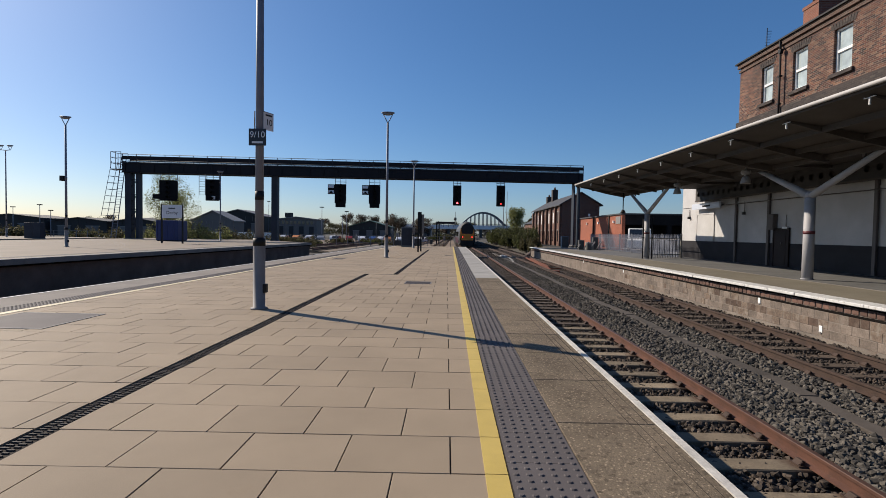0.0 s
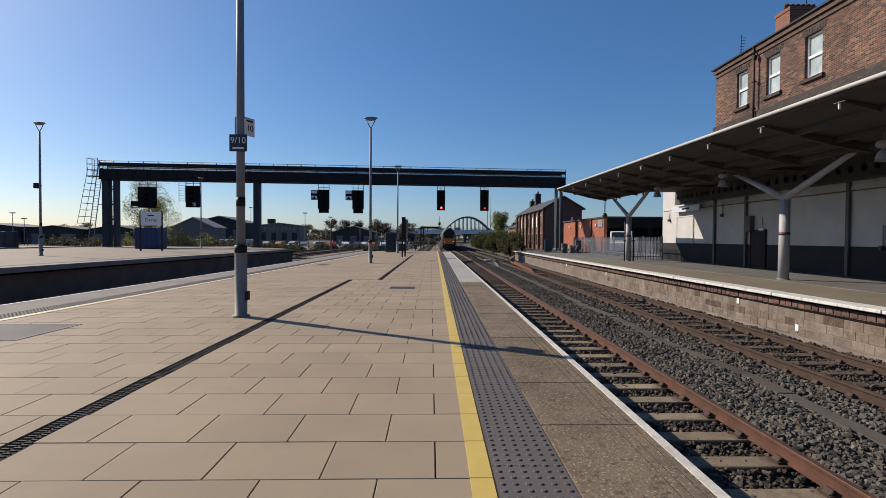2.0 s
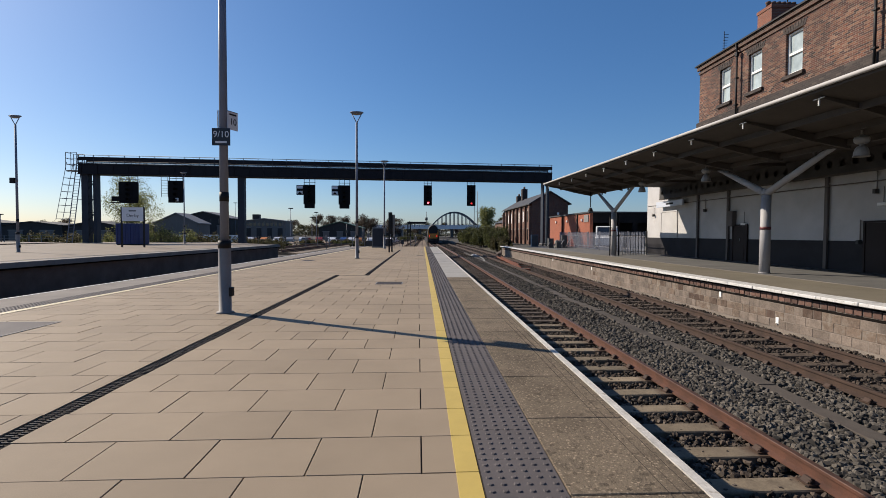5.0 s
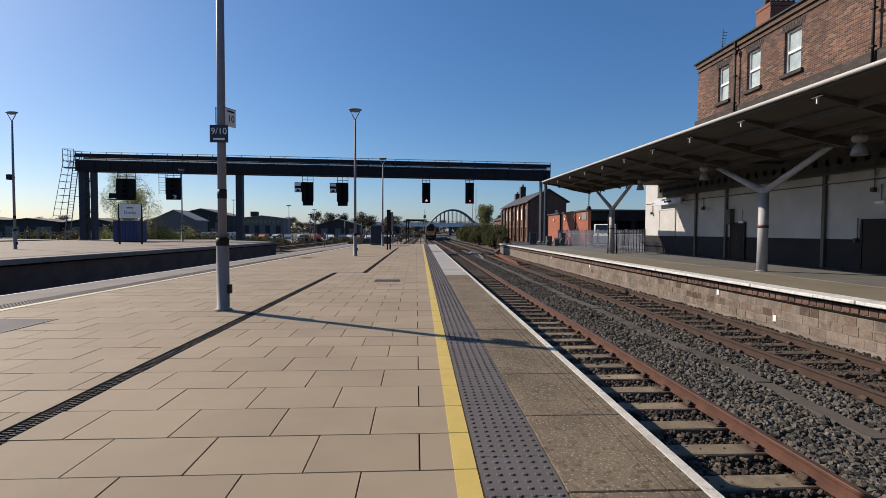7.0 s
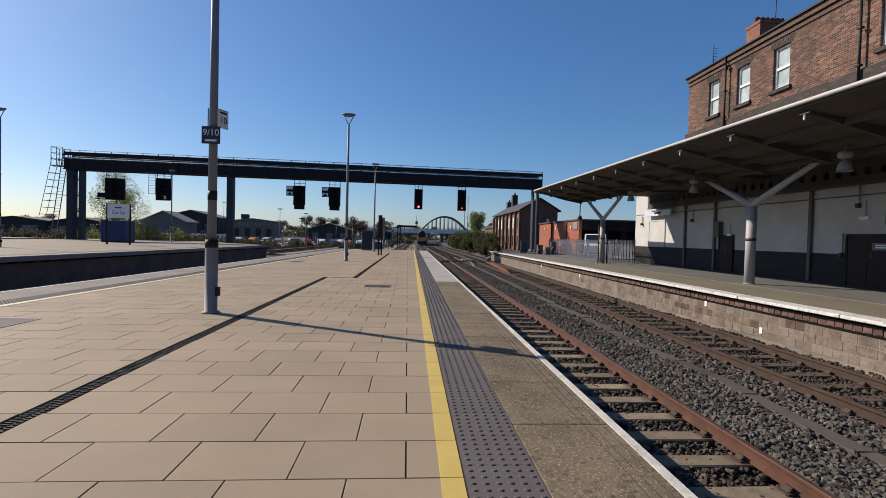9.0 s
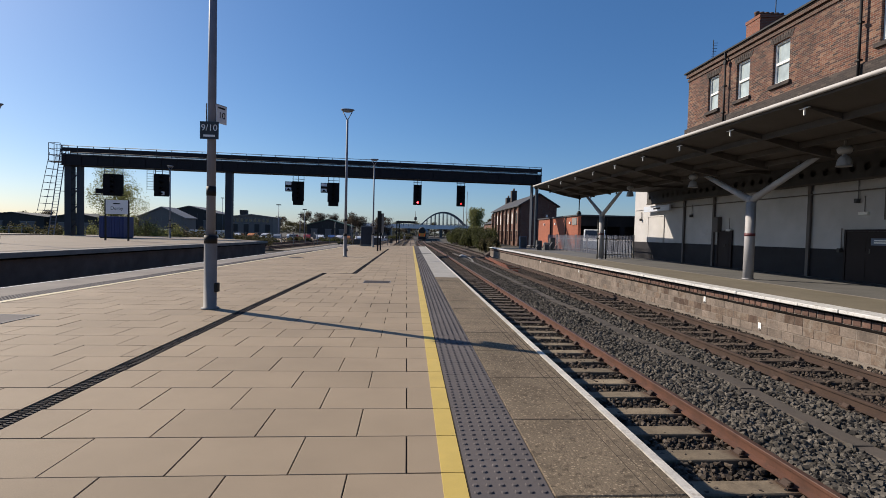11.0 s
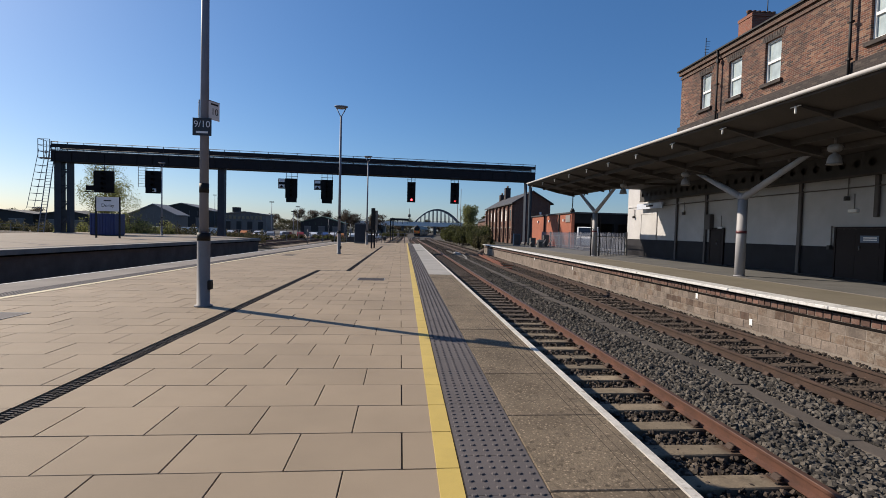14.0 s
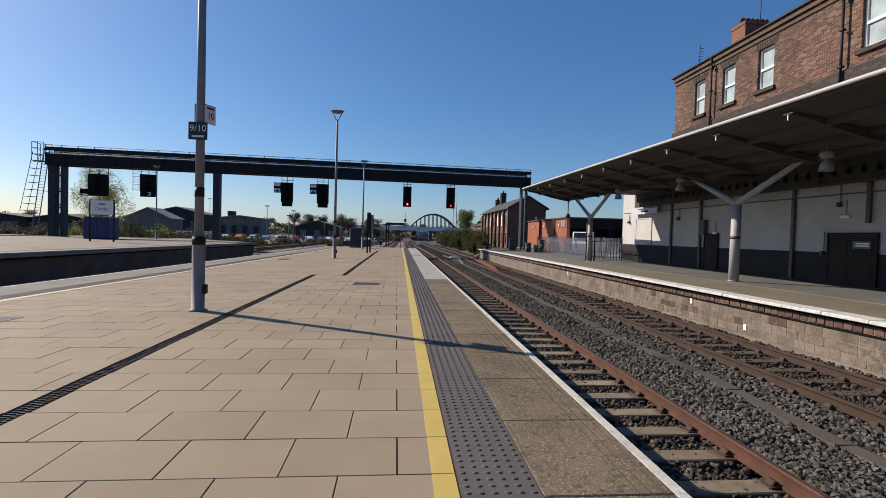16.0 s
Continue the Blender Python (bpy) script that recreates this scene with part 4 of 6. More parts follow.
for y in (-6, 0, 6, 12, 18, 24):
    part("bracket", beam(B(), (WALL_X - 0.1, y, 3.93), (AW_X + 0.1, y, 3.93), 0.08, 0.1), SOFFIT, awning)
part("cable_run", tube(B(), (WALL_X - 0.13, -8, 2.93), (WALL_X - 0.13, 27.5, 2.97), 0.022, n=6), PILASTER, awning, "brown conduit along the wall")
meter = thing("meter_cupboard", "dark grey meter cupboard on the wall beside a door", "cupboard", (WALL_X - 0.003, 21.68, 1.98))
part("case", box(B(), -0.2, 0.0, -0.17, 0.17, -0.35, 0.36), PILASTER, meter, bevel=0.01)
part("door", box(B(), -0.212, -0.202, -0.15, 0.15, -0.32, 0.33), PILASTER, meter)

# the station range is laid out small and set back by a tenth
BACK = Matrix.Translation((0, 0, 1.244)) @ Matrix.Scale(1.097, 4) @ Matrix.Translation((0, 0, -1.244))
for ob in [station, awning, notice, fascia, meter] + [o for o in scene.objects if o.parent is None and o.name.split(".")[0] in ("aerial", "bulkhead_light", "camera_bracket")]:
    ob.matrix_world = BACK @ ob.matrix_basis

# ---- yard beyond the side platform ----
yard = part("yard", prism(B(), [(9.25, -1.345), (80, -1.345), (80, -0.4), (13.5, -0.4)], "y", 52.003, 140), GROUND)
tagged(yard, "rough yard ground behind the platform end", "ground", "", "structure")
part("platform_end", box(B(), 8.62, 30, 52.0, 52.002, -1.34, TOP2), DARK_WALL, side)
fence = thing("palisade_fence", "grey galvanised palisade fence beside the station yard", "fence")
FX = 14.7
pale = mesh_of(prism(B(), [(-0.026, 0.0), (0.026, 0.0), (0.026, 1.38), (0.0, 1.48), (-0.026, 1.38)], "x", -0.008, 0.008), "pale", POST)
for k in range(128):
    shared("pale", pale, (FX, 31.2 + 0.155 * k, TOP2 + 0.04), fence)
for k in range(8):
    part("fence_post", box(B(), FX + 0.02, FX + 0.12, 31.1 + 2.8 * k, 31.2 + 2.8 * k, TOP2, TOP2 + 1.55), GALV, fence)
for z in (0.28, 1.15):
    part("rail", box(B(), FX + 0.009, FX + 0.05, 31.1, 51.1, TOP2 + z, TOP2 + z + 0.05), GALV, fence)
gate = thing("fence_return", "galvanised railings closing the gap beside the white wall", "fence")
for k in range(20):
    part("bar", tube(B(), (12.6 + 0.105 * k, 31.0, TOP2), (12.6 + 0.105 * k, 31.0, TOP2 + 1.5), 0.017, n=6), POST, gate)
for z in (0.2, 1.2):
    part("gate_rail", box(B(), 12.55, 14.7, 30.98, 31.02, TOP2 + z, TOP2 + z + 0.05), GALV, gate)

shed = thing("brick_shed", "long single-storey red brick shed with an open dark end", "building")
SX, S0, S1, ST = 16.2, 46.0, 60.5, 3.3
part("long_wall", box(B(), SX, SX + 0.3, S0, S1, -0.6, ST), BRICK_SHED, shed, "bright red brick wall")
part("far_wall", box(B(), SX + 0.301, 32, S1 - 0.3, S1, -0.6, ST), BRICK_SHED, shed)
part("roof", box(B(), SX - 0.12, 32, S0 - 0.1, S1 + 0.1, ST + 0.002, ST + 0.14), SLATE, shed, "flat dark roof edge")
# the bay's shade is painted in: lintel, inner wall and piers near black
part("lintel", box(B(), SX + 0.302, 32, S0, S0 + 0.3, 2.35, ST - 0.002), DARK_BAY, shed, "dark lintel over the open bay")
part("inner_wall", box(B(), SX + 0.302, 32, S0 + 3.4, S0 + 3.7, -0.6, ST - 0.004), DARK_BAY, shed)
for y in (49.6, 55.0):
    part("downpipe", tube(B(), (SX - 0.07, y, -0.5), (SX - 0.07, y, ST), 0.06, n=8), BLACK, shed)
for y in (48.2, 53.2, 57.6):
    part("wall_lamp", box(B(), SX - 0.12, SX - 0.002, y - 0.12, y + 0.12, 2.55, 2.78), WHITE, shed, "small white floodlight")
part("hatch", box(B(), SX - 0.06, SX - 0.002, 46.3, 47.6, 2.45, 3.15), GALV, shed)
for x in (20.5, 25.0):
    part("pier", box(B(), x, x + 0.4, S0 + 0.004, S0 + 0.36, -0.6, 2.348), DARK_BAY, shed)

house = thing("brick_house", "tall old red brick railway house with slate roof", "building")
HX, HX2, H0, H1, EZ, RZ = 16.9, 22.6, 74.0, 99.0, 6.0, 7.75
body = B()
prism(body, [(HX, -1.3), (HX2, -1.3), (HX2, EZ), ((HX + HX2) / 2, RZ), (HX, EZ)], "y", H0, H1)
part("masonry", body, BRICK_HOUSE, house, "dark red brick walls")
roof = B()
for s in (0, 1):
    xe = HX - 0.45 if s == 0 else HX2 + 0.45
    prism(roof, [(xe, EZ - 0.22), ((HX + HX2) / 2, RZ + 0.01), ((HX + HX2) / 2, RZ + 0.16), (xe, EZ - 0.06)], "y", H0 - 0.35, H1 + 0.35)
part("roof", roof, SLATE, house, "slate pitched roof")
for k in range(8):
    y = H0 + 0.5 + 3.42 * k
    part("buttress", box(B(), HX - 0.32, HX - 0.002, y - 0.35, y + 0.35, -1.3, EZ - 0.4), BRICK_HOUSE, house)
for k in range(7):
    y = H0 + 2.2 + 3.42 * k
    for z0, z1 in ((0.3, 2.0), (3.2, 4.9)):
        w = part("window", box(B(), HX - 0.06, HX - 0.002, y - 0.5, y + 0.5, z0, z1), WHITE if z0 > 1 and k % 3 else DARK_PANE, house, "white-painted window")
        part("lintel", box(B(), HX - 0.1, HX - 0.003, y - 0.65, y + 0.65, z1 + 0.003, z1 + 0.2), CONCRETE, w)
for y, top in ((93.0, 9.9), (98.0, 8.9)):
    c = part("chimney", box(B(), 19.3, 20.3, y - 0.6, y + 0.6, RZ - 0.5, top), BRICK_SOOT, house, "sooty chimney stack")
    for s in (-0.3, 0.3):
        part("chimney_pot", lathe(B(), 19.8, y + s, [(0.14, top), (0.12, top + 0.45)], 8), BRICK_DARK, c)
part("vent", box(B(), 20.9, 21.2, H0 - 0.06, H0 - 0.002, 4.2, 4.6), WHITE, house)
annex = thing("house_annex", "low brick annex at the end of the old house", "building")
part("masonry", box(B(), HX + 0.2, HX + 4.6, 99.4, 112, -1.3, 3.6), BRICK_HOUSE, annex)
part("roof", prism(B(), [(HX - 0.1, 3.602), (HX + 4.9, 3.602), (HX + 2.4, 4.9)], "y", 99.4, 112.2), SLATE, annex)
# ---- lettering ----
def text(name, words, size, parent, at, material, turn=(90, 0, 0)):
    """Flat letters of the built-in font as a mesh, centred at a place in its thing's space."""
    cu = bpy.data.curves.new(name, "FONT")
    cu.body, cu.size, cu.align_x, cu.align_y, cu.extrude = words, size, "CENTER", "CENTER", 0.001
    tmp = new(name, cu)
    me = bpy.data.meshes.new_from_object(tmp)
    bpy.data.objects.remove(tmp)
    me.materials.clear()
    me.materials.append(material)
    ob = new(name, me)
    ob.parent = parent
    ob.matrix_basis = pose(*at, *turn)
    return ob


# ---- lamp posts ----
LAMP_GLASS = surface("frosted_lamp_bowl", (0.179, 0.172, 0.165), 0.3, vary=0.05)


def lamp_post(x, y, z, label, height=7.15, twin=False, group="platform lamps"):
    lamp = thing("lamp_post", label, "lamp post", (x, y, z), group)
    base = part("base_sleeve", lathe(B(), 0, 0, [(0.13, 0), (0.13, 0.02), (0.092, 0.03), (0.092, 1.0), (0.085, 1.03)], 20), GALV, lamp, "wider galvanised base")
    part("hatch", box(B(), 0.06, 0.125, -0.05, 0.05, 0.26, 0.40), BLACK, base, "small black cable box", 0.012)
    part("band", tube(B(), (0, 0, 1.0), (0, 0, 1.12), 0.094, n=20), BLACK, lamp, "black band")
    part("shaft", tube(B(), (0, 0, 1.03), (0, 0, height - 0.52), 0.066, 0.05, n=20), POST, lamp, "slim grey shaft")
    part("upper_band", tube(B(), (0, 0, 1.72), (0, 0, 1.86), 0.068, n=20), BLACK, lamp, "black band")
    for hx in (-0.5, 0.5) if twin else (0.0,):
        if twin:
            part("cross_arm", tube(B(), (0, 0, height - 0.55), (hx, 0, height - 0.5), 0.04, n=8), POST, lamp)
        for s in (-1, 1):
            part("fork", tube(tube(B(), (hx, 0, height - 0.54), (hx + 0.2 * s, 0, height - 0.17), 0.022, n=8), (hx + 0.2 * s, 0, height - 0.17), (hx + 0.24 * s, 0, height - 0.06), 0.022, n=8), POST, lamp, "forked bracket")
        bowl = lathe(B(), 0, 0, [(0.10, -0.16), (0.22, -0.13), (0.31, -0.06)], 24)
        hood = lathe(B(), 0, 0, [(0.325, -0.06), (0.335, -0.03), (0.30, -0.005), (0.1, 0.01)], 24)
        for bm in (bowl, hood):
            for v in bm.verts:
                v.co = Vector((hx + v.co.x, v.co.y * 0.5, height + v.co.z))
        part("bowl", bowl, LAMP_GLASS, lamp, "pale lamp bowl")
        part("hood", hood, POST, lamp, "flat narrow lamp hood")
    return lamp


POLE = (-3.02, 7.58)
lamp_post(*POLE, 0, "slim grey lamp post with black bands and signs attached")
lamp_post(-3.17, 23.85, 0, "slim grey lamp post with forked head on paving")
lamp_post(-3.05, 39.6, 0, "slim grey lamp post near the platform end")
lamp_post(-22.55, 28.0, 0.1, "slim grey lamp post on the far platform", 7.6)
lamp_post(-24.3, 50.6, 0.1, "slim grey lamp post beside the far platform end", 7.3)
lamp_post(-47.1, 50.5, 0.1, "grey lamp post with twin forked heads", 9.7, True)
box_on = thing("cctv_box", "small dark equipment box strapped to a lamp post", "equipment box", (-22.55, 28.0, 4.1))
part("case", box(B(), -0.3, -0.066, -0.12, 0.12, -0.15, 0.15), BLACK, box_on, bevel=0.01)
part("strap", tube(B(), (0, 0, -0.06), (0, 0, 0.06), 0.07, n=14), GALV, box_on)

SIGN_BLACK = surface("black_sign_face", (0.02, 0.02, 0.026), 0.4, vary=0.15)
SIGN_WHITE = surface("white_sign_face", (0.70, 0.70, 0.72), 0.4, vary=0.05)
stop = thing("car_stop_sign", "black square car stop sign with white numbers on the post", "sign", (POLE[0], POLE[1] - 0.085, 2.69))
part("plate", box(B(), -0.135, 0.135, -0.008, 0.0, -0.13, 0.13), SIGN_BLACK, stop)
part("clamp", tube(B(), (0, 0.085, -0.03), (0, 0.085, 0.03), 0.075, n=14), GALV, stop)
text("lettering", "9/10", 0.135, stop, (0, -0.0095, 0.035), SIGN_WHITE)
part("text_bar", box(B(), -0.085, 0.085, -0.0105, -0.0085, -0.095, -0.065), SIGN_WHITE, stop)
for s, face, lab in ((1, SIGN_WHITE, "white platform number sign angled from the post"), (-1, SIGN_BLACK, "dark back of a platform sign angled from the post")):
    wing = thing("platform_number_sign", lab, "sign", (POLE[0] + 0.07 * s, POLE[1] - 0.02, 2.96), "post signs", turn=66 * s)
    part("plate", box(B(), min(0, 0.2 * s), max(0, 0.2 * s), -0.006, 0.006, -0.135, 0.135), face, wing)
    part("edge_trim", box(B(), min(0, 0.2 * s), max(0, 0.2 * s), -0.008, 0.008, 0.136, 0.146), GALV, wing)
    if s > 0:
        text("lettering", "10", 0.14, wing, (0.105, -0.0075, -0.015), NAVY)
        part("text_bar", box(B(), 0.03, 0.17, -0.0085, -0.0065, 0.085, 0.11), NAVY, wing)
    else:
        part("panel", box(B(), -0.15, -0.05, -0.009, -0.0065, -0.06, 0.06), GALV, wing)

# ---- small things at the end of the island platform ----
cab = thing("equipment_cabinet", "dark grey steel equipment cabinet at the platform end", "cabinet", (-3.75, 42.5, 0))
part("body", box(B(), -0.55, 0.55, -0.35, 0.35, 0.06, 1.75), surface("cabinet_grey", (0.09, 0.10, 0.11), 0.55, vary=0.15), cab, bevel=0.02)
part("plinth", box(B(), -0.58, 0.58, -0.38, 0.38, 0.0, 0.058), CONCRETE, cab)
part("door", box(B(), -0.5, 0.5, -0.372, -0.352, 0.15, 1.65), GANTRY_GREY, cab)
part("handle", box(B(), 0.38, 0.42, -0.4, -0.373, 0.8, 1.0), GALV, cab)
for x, y, h in ((-2.12, 31.7, 2.62), (-2.0, 32.6, 2.5)):
    p = thing("notice_post", "tall dark post carrying a narrow notice board", "post", (x, y, 0), "end notice posts")
    part("post", box(B(), -0.05, 0.05, -0.04, 0.04, 0, h), BLACK, p)
    part("panel", box(B(), 0.052, 0.2, -0.02, 0.02, 1.2, h), BLACK if x < -2.1 else CONCRETE, p)

# ---- platforms and lines on the far side ----
far_pl = thing("platform_far", "wide pale far platform with a dark retaining wall", "platform", kind="structure")


def far_edge(y):
    return -16.1 + 0.048 * y


def strip(lo, hi, y0, y1):
    return [(far_edge(y0) + lo, y0), (far_edge(y0) + hi, y0), (far_edge(y1) + hi, y1), (far_edge(y1) + lo, y1)]


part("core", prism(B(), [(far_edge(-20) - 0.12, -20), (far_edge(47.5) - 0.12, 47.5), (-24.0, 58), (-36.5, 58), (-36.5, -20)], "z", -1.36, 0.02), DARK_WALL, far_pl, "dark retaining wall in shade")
PALE_PAVE = surface("pale_paving", (0.235, 0.195, 0.152), 0.8, grain=40, patch=0.4, vary=0.12, stain=(0.16, 0.132, 0.102), stain_at=(0.6, 0.8), spec=0.2)
part("paving", prism(B(), [(far_edge(-20), -20), (far_edge(47.6), 47.6), (-23.9, 58.1), (-36.6, 58.1), (-36.6, -20)], "z", 0.021, 0.1), PALE_PAVE, far_pl, "pale paving")
part("coping", prism(B(), strip(-0.42, 0.10, -20, 47.5), "z", -0.10, 0.1045), CONCRETE, far_pl, "weathered concrete coping overhanging the wall")
# black strip stands in for the shade below the overhanging coping
part("drip_course", prism(B(), strip(-0.3, -0.06, -20, 47.5), "z", -0.18, -0.102), SHADE_LINE, far_pl, "black strip painting the shade under the overhang")
part("tactile_strip", prism(B(), strip(-1.2, -0.75, -20, 47.5), "z", 0.09, 0.104), TACTILE, far_pl)
third = thing("platform_outer", "outer platform beyond the far line", "platform", kind="structure")
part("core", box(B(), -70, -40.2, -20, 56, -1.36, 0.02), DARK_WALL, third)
part("paving", box(B(), -70, -40.1, -20, 56.1, 0.021, 0.1), PALE_PAVE, third)
bed2 = part("trackbed_far", box(B(), -14.5, -6.3, -30, 330, -1.36, -1.16), BALLAST_BED)
tagged(bed2, "shaded ballast bed between the platforms", "trackbed", "", "structure")
bed3 = part("trackbed_yard", prism(B(), [(-40, 58.2), (-6.3, 58.2), (-2, 320), (-30, 320)], "z", -1.352, -1.17), surface("brown_yard_ballast", (0.17, 0.125, 0.085), 0.95, grain=10, patch=0.3, vary=0.35, bump=0.8), None)
tagged(bed3, "brown ballast of the yard lines", "trackbed", "", "structure")


bed4 = part("trackbed_mid", box(B(), -6.29, 0.99, END + 0.1, 330, -1.36, -1.14), bpy.data.materials["brown_yard_ballast"])
bed5 = part("trackbed_curve", prism(B(), [(9.19, 190), (9.19, 329), (32, 329), (16, 250)], "z", -1.36, -1.15), BALLAST_BED)
tagged(bed5, "ballast bed where the lines curve away", "trackbed", "", "structure")
tagged(bed4, "brown ballast beyond the platform end", "trackbed", "", "structure")


def plain_track(name, label, cx, y0, y1, lean):
    tr = thing(name, label, "railway track", kind="structure")
    for s in (-0.75, 0.75):
        part("rail", beam(B(), (cx + s, y0, -0.98), (cx + s + lean * (y1 - y0), y1, -0.98), 0.07, 0.15), RUST, tr)
    soup("sleepers", *boxes_soup([(cx - 1.25 + lean * (y - y0), cx + 1.25 + lean * (y - y0), y, y + 0.25, -1.2, -1.06) for y in np.arange(y0, min(y1, 170), 0.7)]), SLEEPER, tr)
    return tr


plain_track("track_3", "rusty line beside the island platform", -9.4, -25, 320, 0.022)
plain_track("track_4", "rusty line beside the far platform", -12.6, -25, 320, 0.022)
plain_track("track_7", "line running on beyond the platform end", -2.6, 47, 300, 0.01)
plain_track("track_5", "yard line beyond the platforms", -17.5, 58.5, 300, 0.03)
plain_track("track_6", "outer yard line beyond the platforms", -22.5, 58.5, 300, 0.035)

# station name board
board = thing("station_name_board", "white station name board on two black posts", "sign", (-22.1, 38.0, 0.1))
for x in (-0.83, 0.83):
    part("post", box(B(), x - 0.05, x + 0.05, -0.05, 0.05, 0, 3.1), BLACK, board, "black post")
part("panel", box(B(), -0.77, 0.82, -0.08, -0.052, 2.0, 3.05), SIGN_WHITE, board, "white panel")
text("lettering", "Derby", 0.36, board, (0.03, -0.0825, 2.42), NAVY)
part("text_bar", box(B(), -0.25, 0.28, -0.0845, -0.081, 2.74, 2.82), NAVY, board)
bin_ = thing("storage_container", "dark blue steel storage container on the far platform", "container", (-26.55, 45.6, 0.1))
part("shell", box(B(), -1.05, 1.05, -0.8, 0.8, 0.08, 1.95), BLUE_BOX, bin_, bevel=0.03)
for k in range(9):
    part("rib", box(B(), -0.97 + 0.23 * k, -0.88 + 0.23 * k, -0.83, -0.801, 0.15, 1.88), BLUE_BOX, bin_)
part("skid", box(B(), -1.0, 1.0, -0.75, 0.75, 0.0, 0.078), BLACK, bin_)
for x, y in ((-40.6, 47.0), (-41.6, 47.2)):
    c = thing("relay_cabinet", "grey lineside relay cabinet on the outer platform", "cabinet", (x, y, 0.1), "relay cabinets")
    part("body", box(B(), -0.4, 0.4, -0.3, 0.3, 0.05, 1.55), GANTRY_GREY, c, bevel=0.02)
    part("plinth", box(B(), -0.42, 0.42, -0.32, 0.32, 0, 0.048), CONCRETE, c)

# ---- signal gantry over all lines ----
gantry = thing("signal_gantry", "dark blue steel signal gantry spanning all the lines", "gantry", (-35.3, 52.0, 0), turn=4.56)
SPAN = 50.4
for y in (-0.55, 0.55):
    part("main_girder", box(B(), 0, SPAN, y - 0.15, y + 0.15, 7.28, 8.22), NAVY, gantry, "deep plate girder")
    part("flange", box(B(), -0.02, SPAN + 0.02, y - 0.24, y + 0.24, 7.22, 7.278), NAVY, gantry)
    part("top_flange", box(B(), -0.02, SPAN + 0.02, y - 0.24, y + 0.24, 8.222, 8.29), GANTRY_GREY, gantry)
for k in range(34):
    part("stiffener", box(B(), 0.3 + 1.5 * k, 0.36 + 1.5 * k, -0.76, -0.702, 7.28, 8.22), NAVY, gantry)
part("walkway", box(B(), 0, SPAN, -0.5, 0.5, 8.30, 8.36), GANTRY_GREY, gantry)
for y in (-0.72, 0.72):
    part("kick_panel", box(B(), 0, SPAN, y - 0.02, y + 0.02, 8.62, 8.98), NAVY, gantry, "dark blue side panel")
    part("toe_board", box(B(), 0, SPAN, y - 0.02, y + 0.02, 8.37, 8.41), NAVY, gantry, "dark toe board")
    part("handrail", tube(B(), (0, y, 9.16), (SPAN, y, 9.16), 0.03, n=6), GALV, gantry, "thin galvanised handrail")
    part("mid_rail", tube(B(), (0, y, 8.52), (SPAN, y, 8.52), 0.02, n=6), GALV, gantry)
    for k in range(35):
        part("stanchion", box(B(), 1.48 * k, 1.48 * k + 0.05, y - 0.025, y + 0.025, 8.29, 9.16), GANTRY_GREY, gantry)
for u, w in ((0.42, 0.62), (1.38, 0.3), (15.9, 0.66), (49.5, 0.12), (50.1, 0.12)):
    leg = B()
    box(leg, u - w / 2, u + w / 2, -0.4, 0.4, -1.36, 7.215)
    part("leg", leg, GANTRY_GREY, gantry, "blue-grey steel leg")
    part("base_plate", box(B(), u - w / 2 - 0.1, u + w / 2 + 0.1, -0.5, 0.5, 0.03, 0.16), GALV, gantry)
for k in range(8):
    z = 0.9 + 0.8 * k
    part("brace", beam(B(), (0.7, -0.2, z), (1.25, -0.2, z if k % 2 else z + 0.75), 0.08, 0.08), GANTRY_GREY, gantry)
def ladder_u(z, side):
    """How far along the gantry the ladder's two stiles and its cage stand at a height."""
    return {"near": -0.6 + 0.1325 * (z - 2.97), "far": -1.12 + 0.1325 * (z - 2.97), "cage": -2.06 + 0.19 * (z - 2.96)}[side]


ladder = part("ladder", beam(beam(B(), (ladder_u(0.1, "near"), -0.2, 0.1), (ladder_u(8.9, "near"), -0.2, 8.9), 0.07, 0.06), (ladder_u(0.1, "far"), -0.2, 0.1), (ladder_u(8.9, "far"), -0.2, 8.9), 0.07, 0.06), POST, gantry, "sloping access ladder with safety cage")
for k in range(30):
    z = 0.3 + 0.29 * k
    part("rung", beam(B(), (ladder_u(z, "far"), -0.2, z), (ladder_u(z, "near"), -0.2, z), 0.035, 0.035), POST, ladder)
for y in (-0.75, 0.3):
    part("cage_strap", beam(B(), (ladder_u(2.5, "cage"), y, 2.5), (ladder_u(8.4, "cage"), y, 8.4), 0.05, 0.03), POST, ladder)
for k in range(9):
    z = 2.6 + 0.7 * k
    c, f = ladder_u(z, "cage"), ladder_u(z, "far")
    part("cage_hoop", beam(beam(beam(B(), (c, -0.75, z), (f, -0.2, z), 0.04, 0.04), (c, -0.75, z), (c, 0.3, z), 0.04, 0.04), (c, 0.3, z), (f, -0.2, z), 0.04, 0.04), POST, ladder)
part("ladder_stay", beam(B(), (ladder_u(4.6, "near"), -0.2, 4.6), (0.15, -0.2, 4.6), 0.06, 0.06), POST, ladder)
landing = part("landing_plate", box(B(), -1.15, -0.1, -0.7, 0.6, 7.55, 7.59), GALV, gantry, "railed ladder landing")
for x in (-1.15, -0.65, -0.1):
    for y in (-0.7, 0.6):
        part("landing_post", beam(B(), (x, y, 7.592), (x, y, 9.4), 0.045, 0.045), GALV, landing)
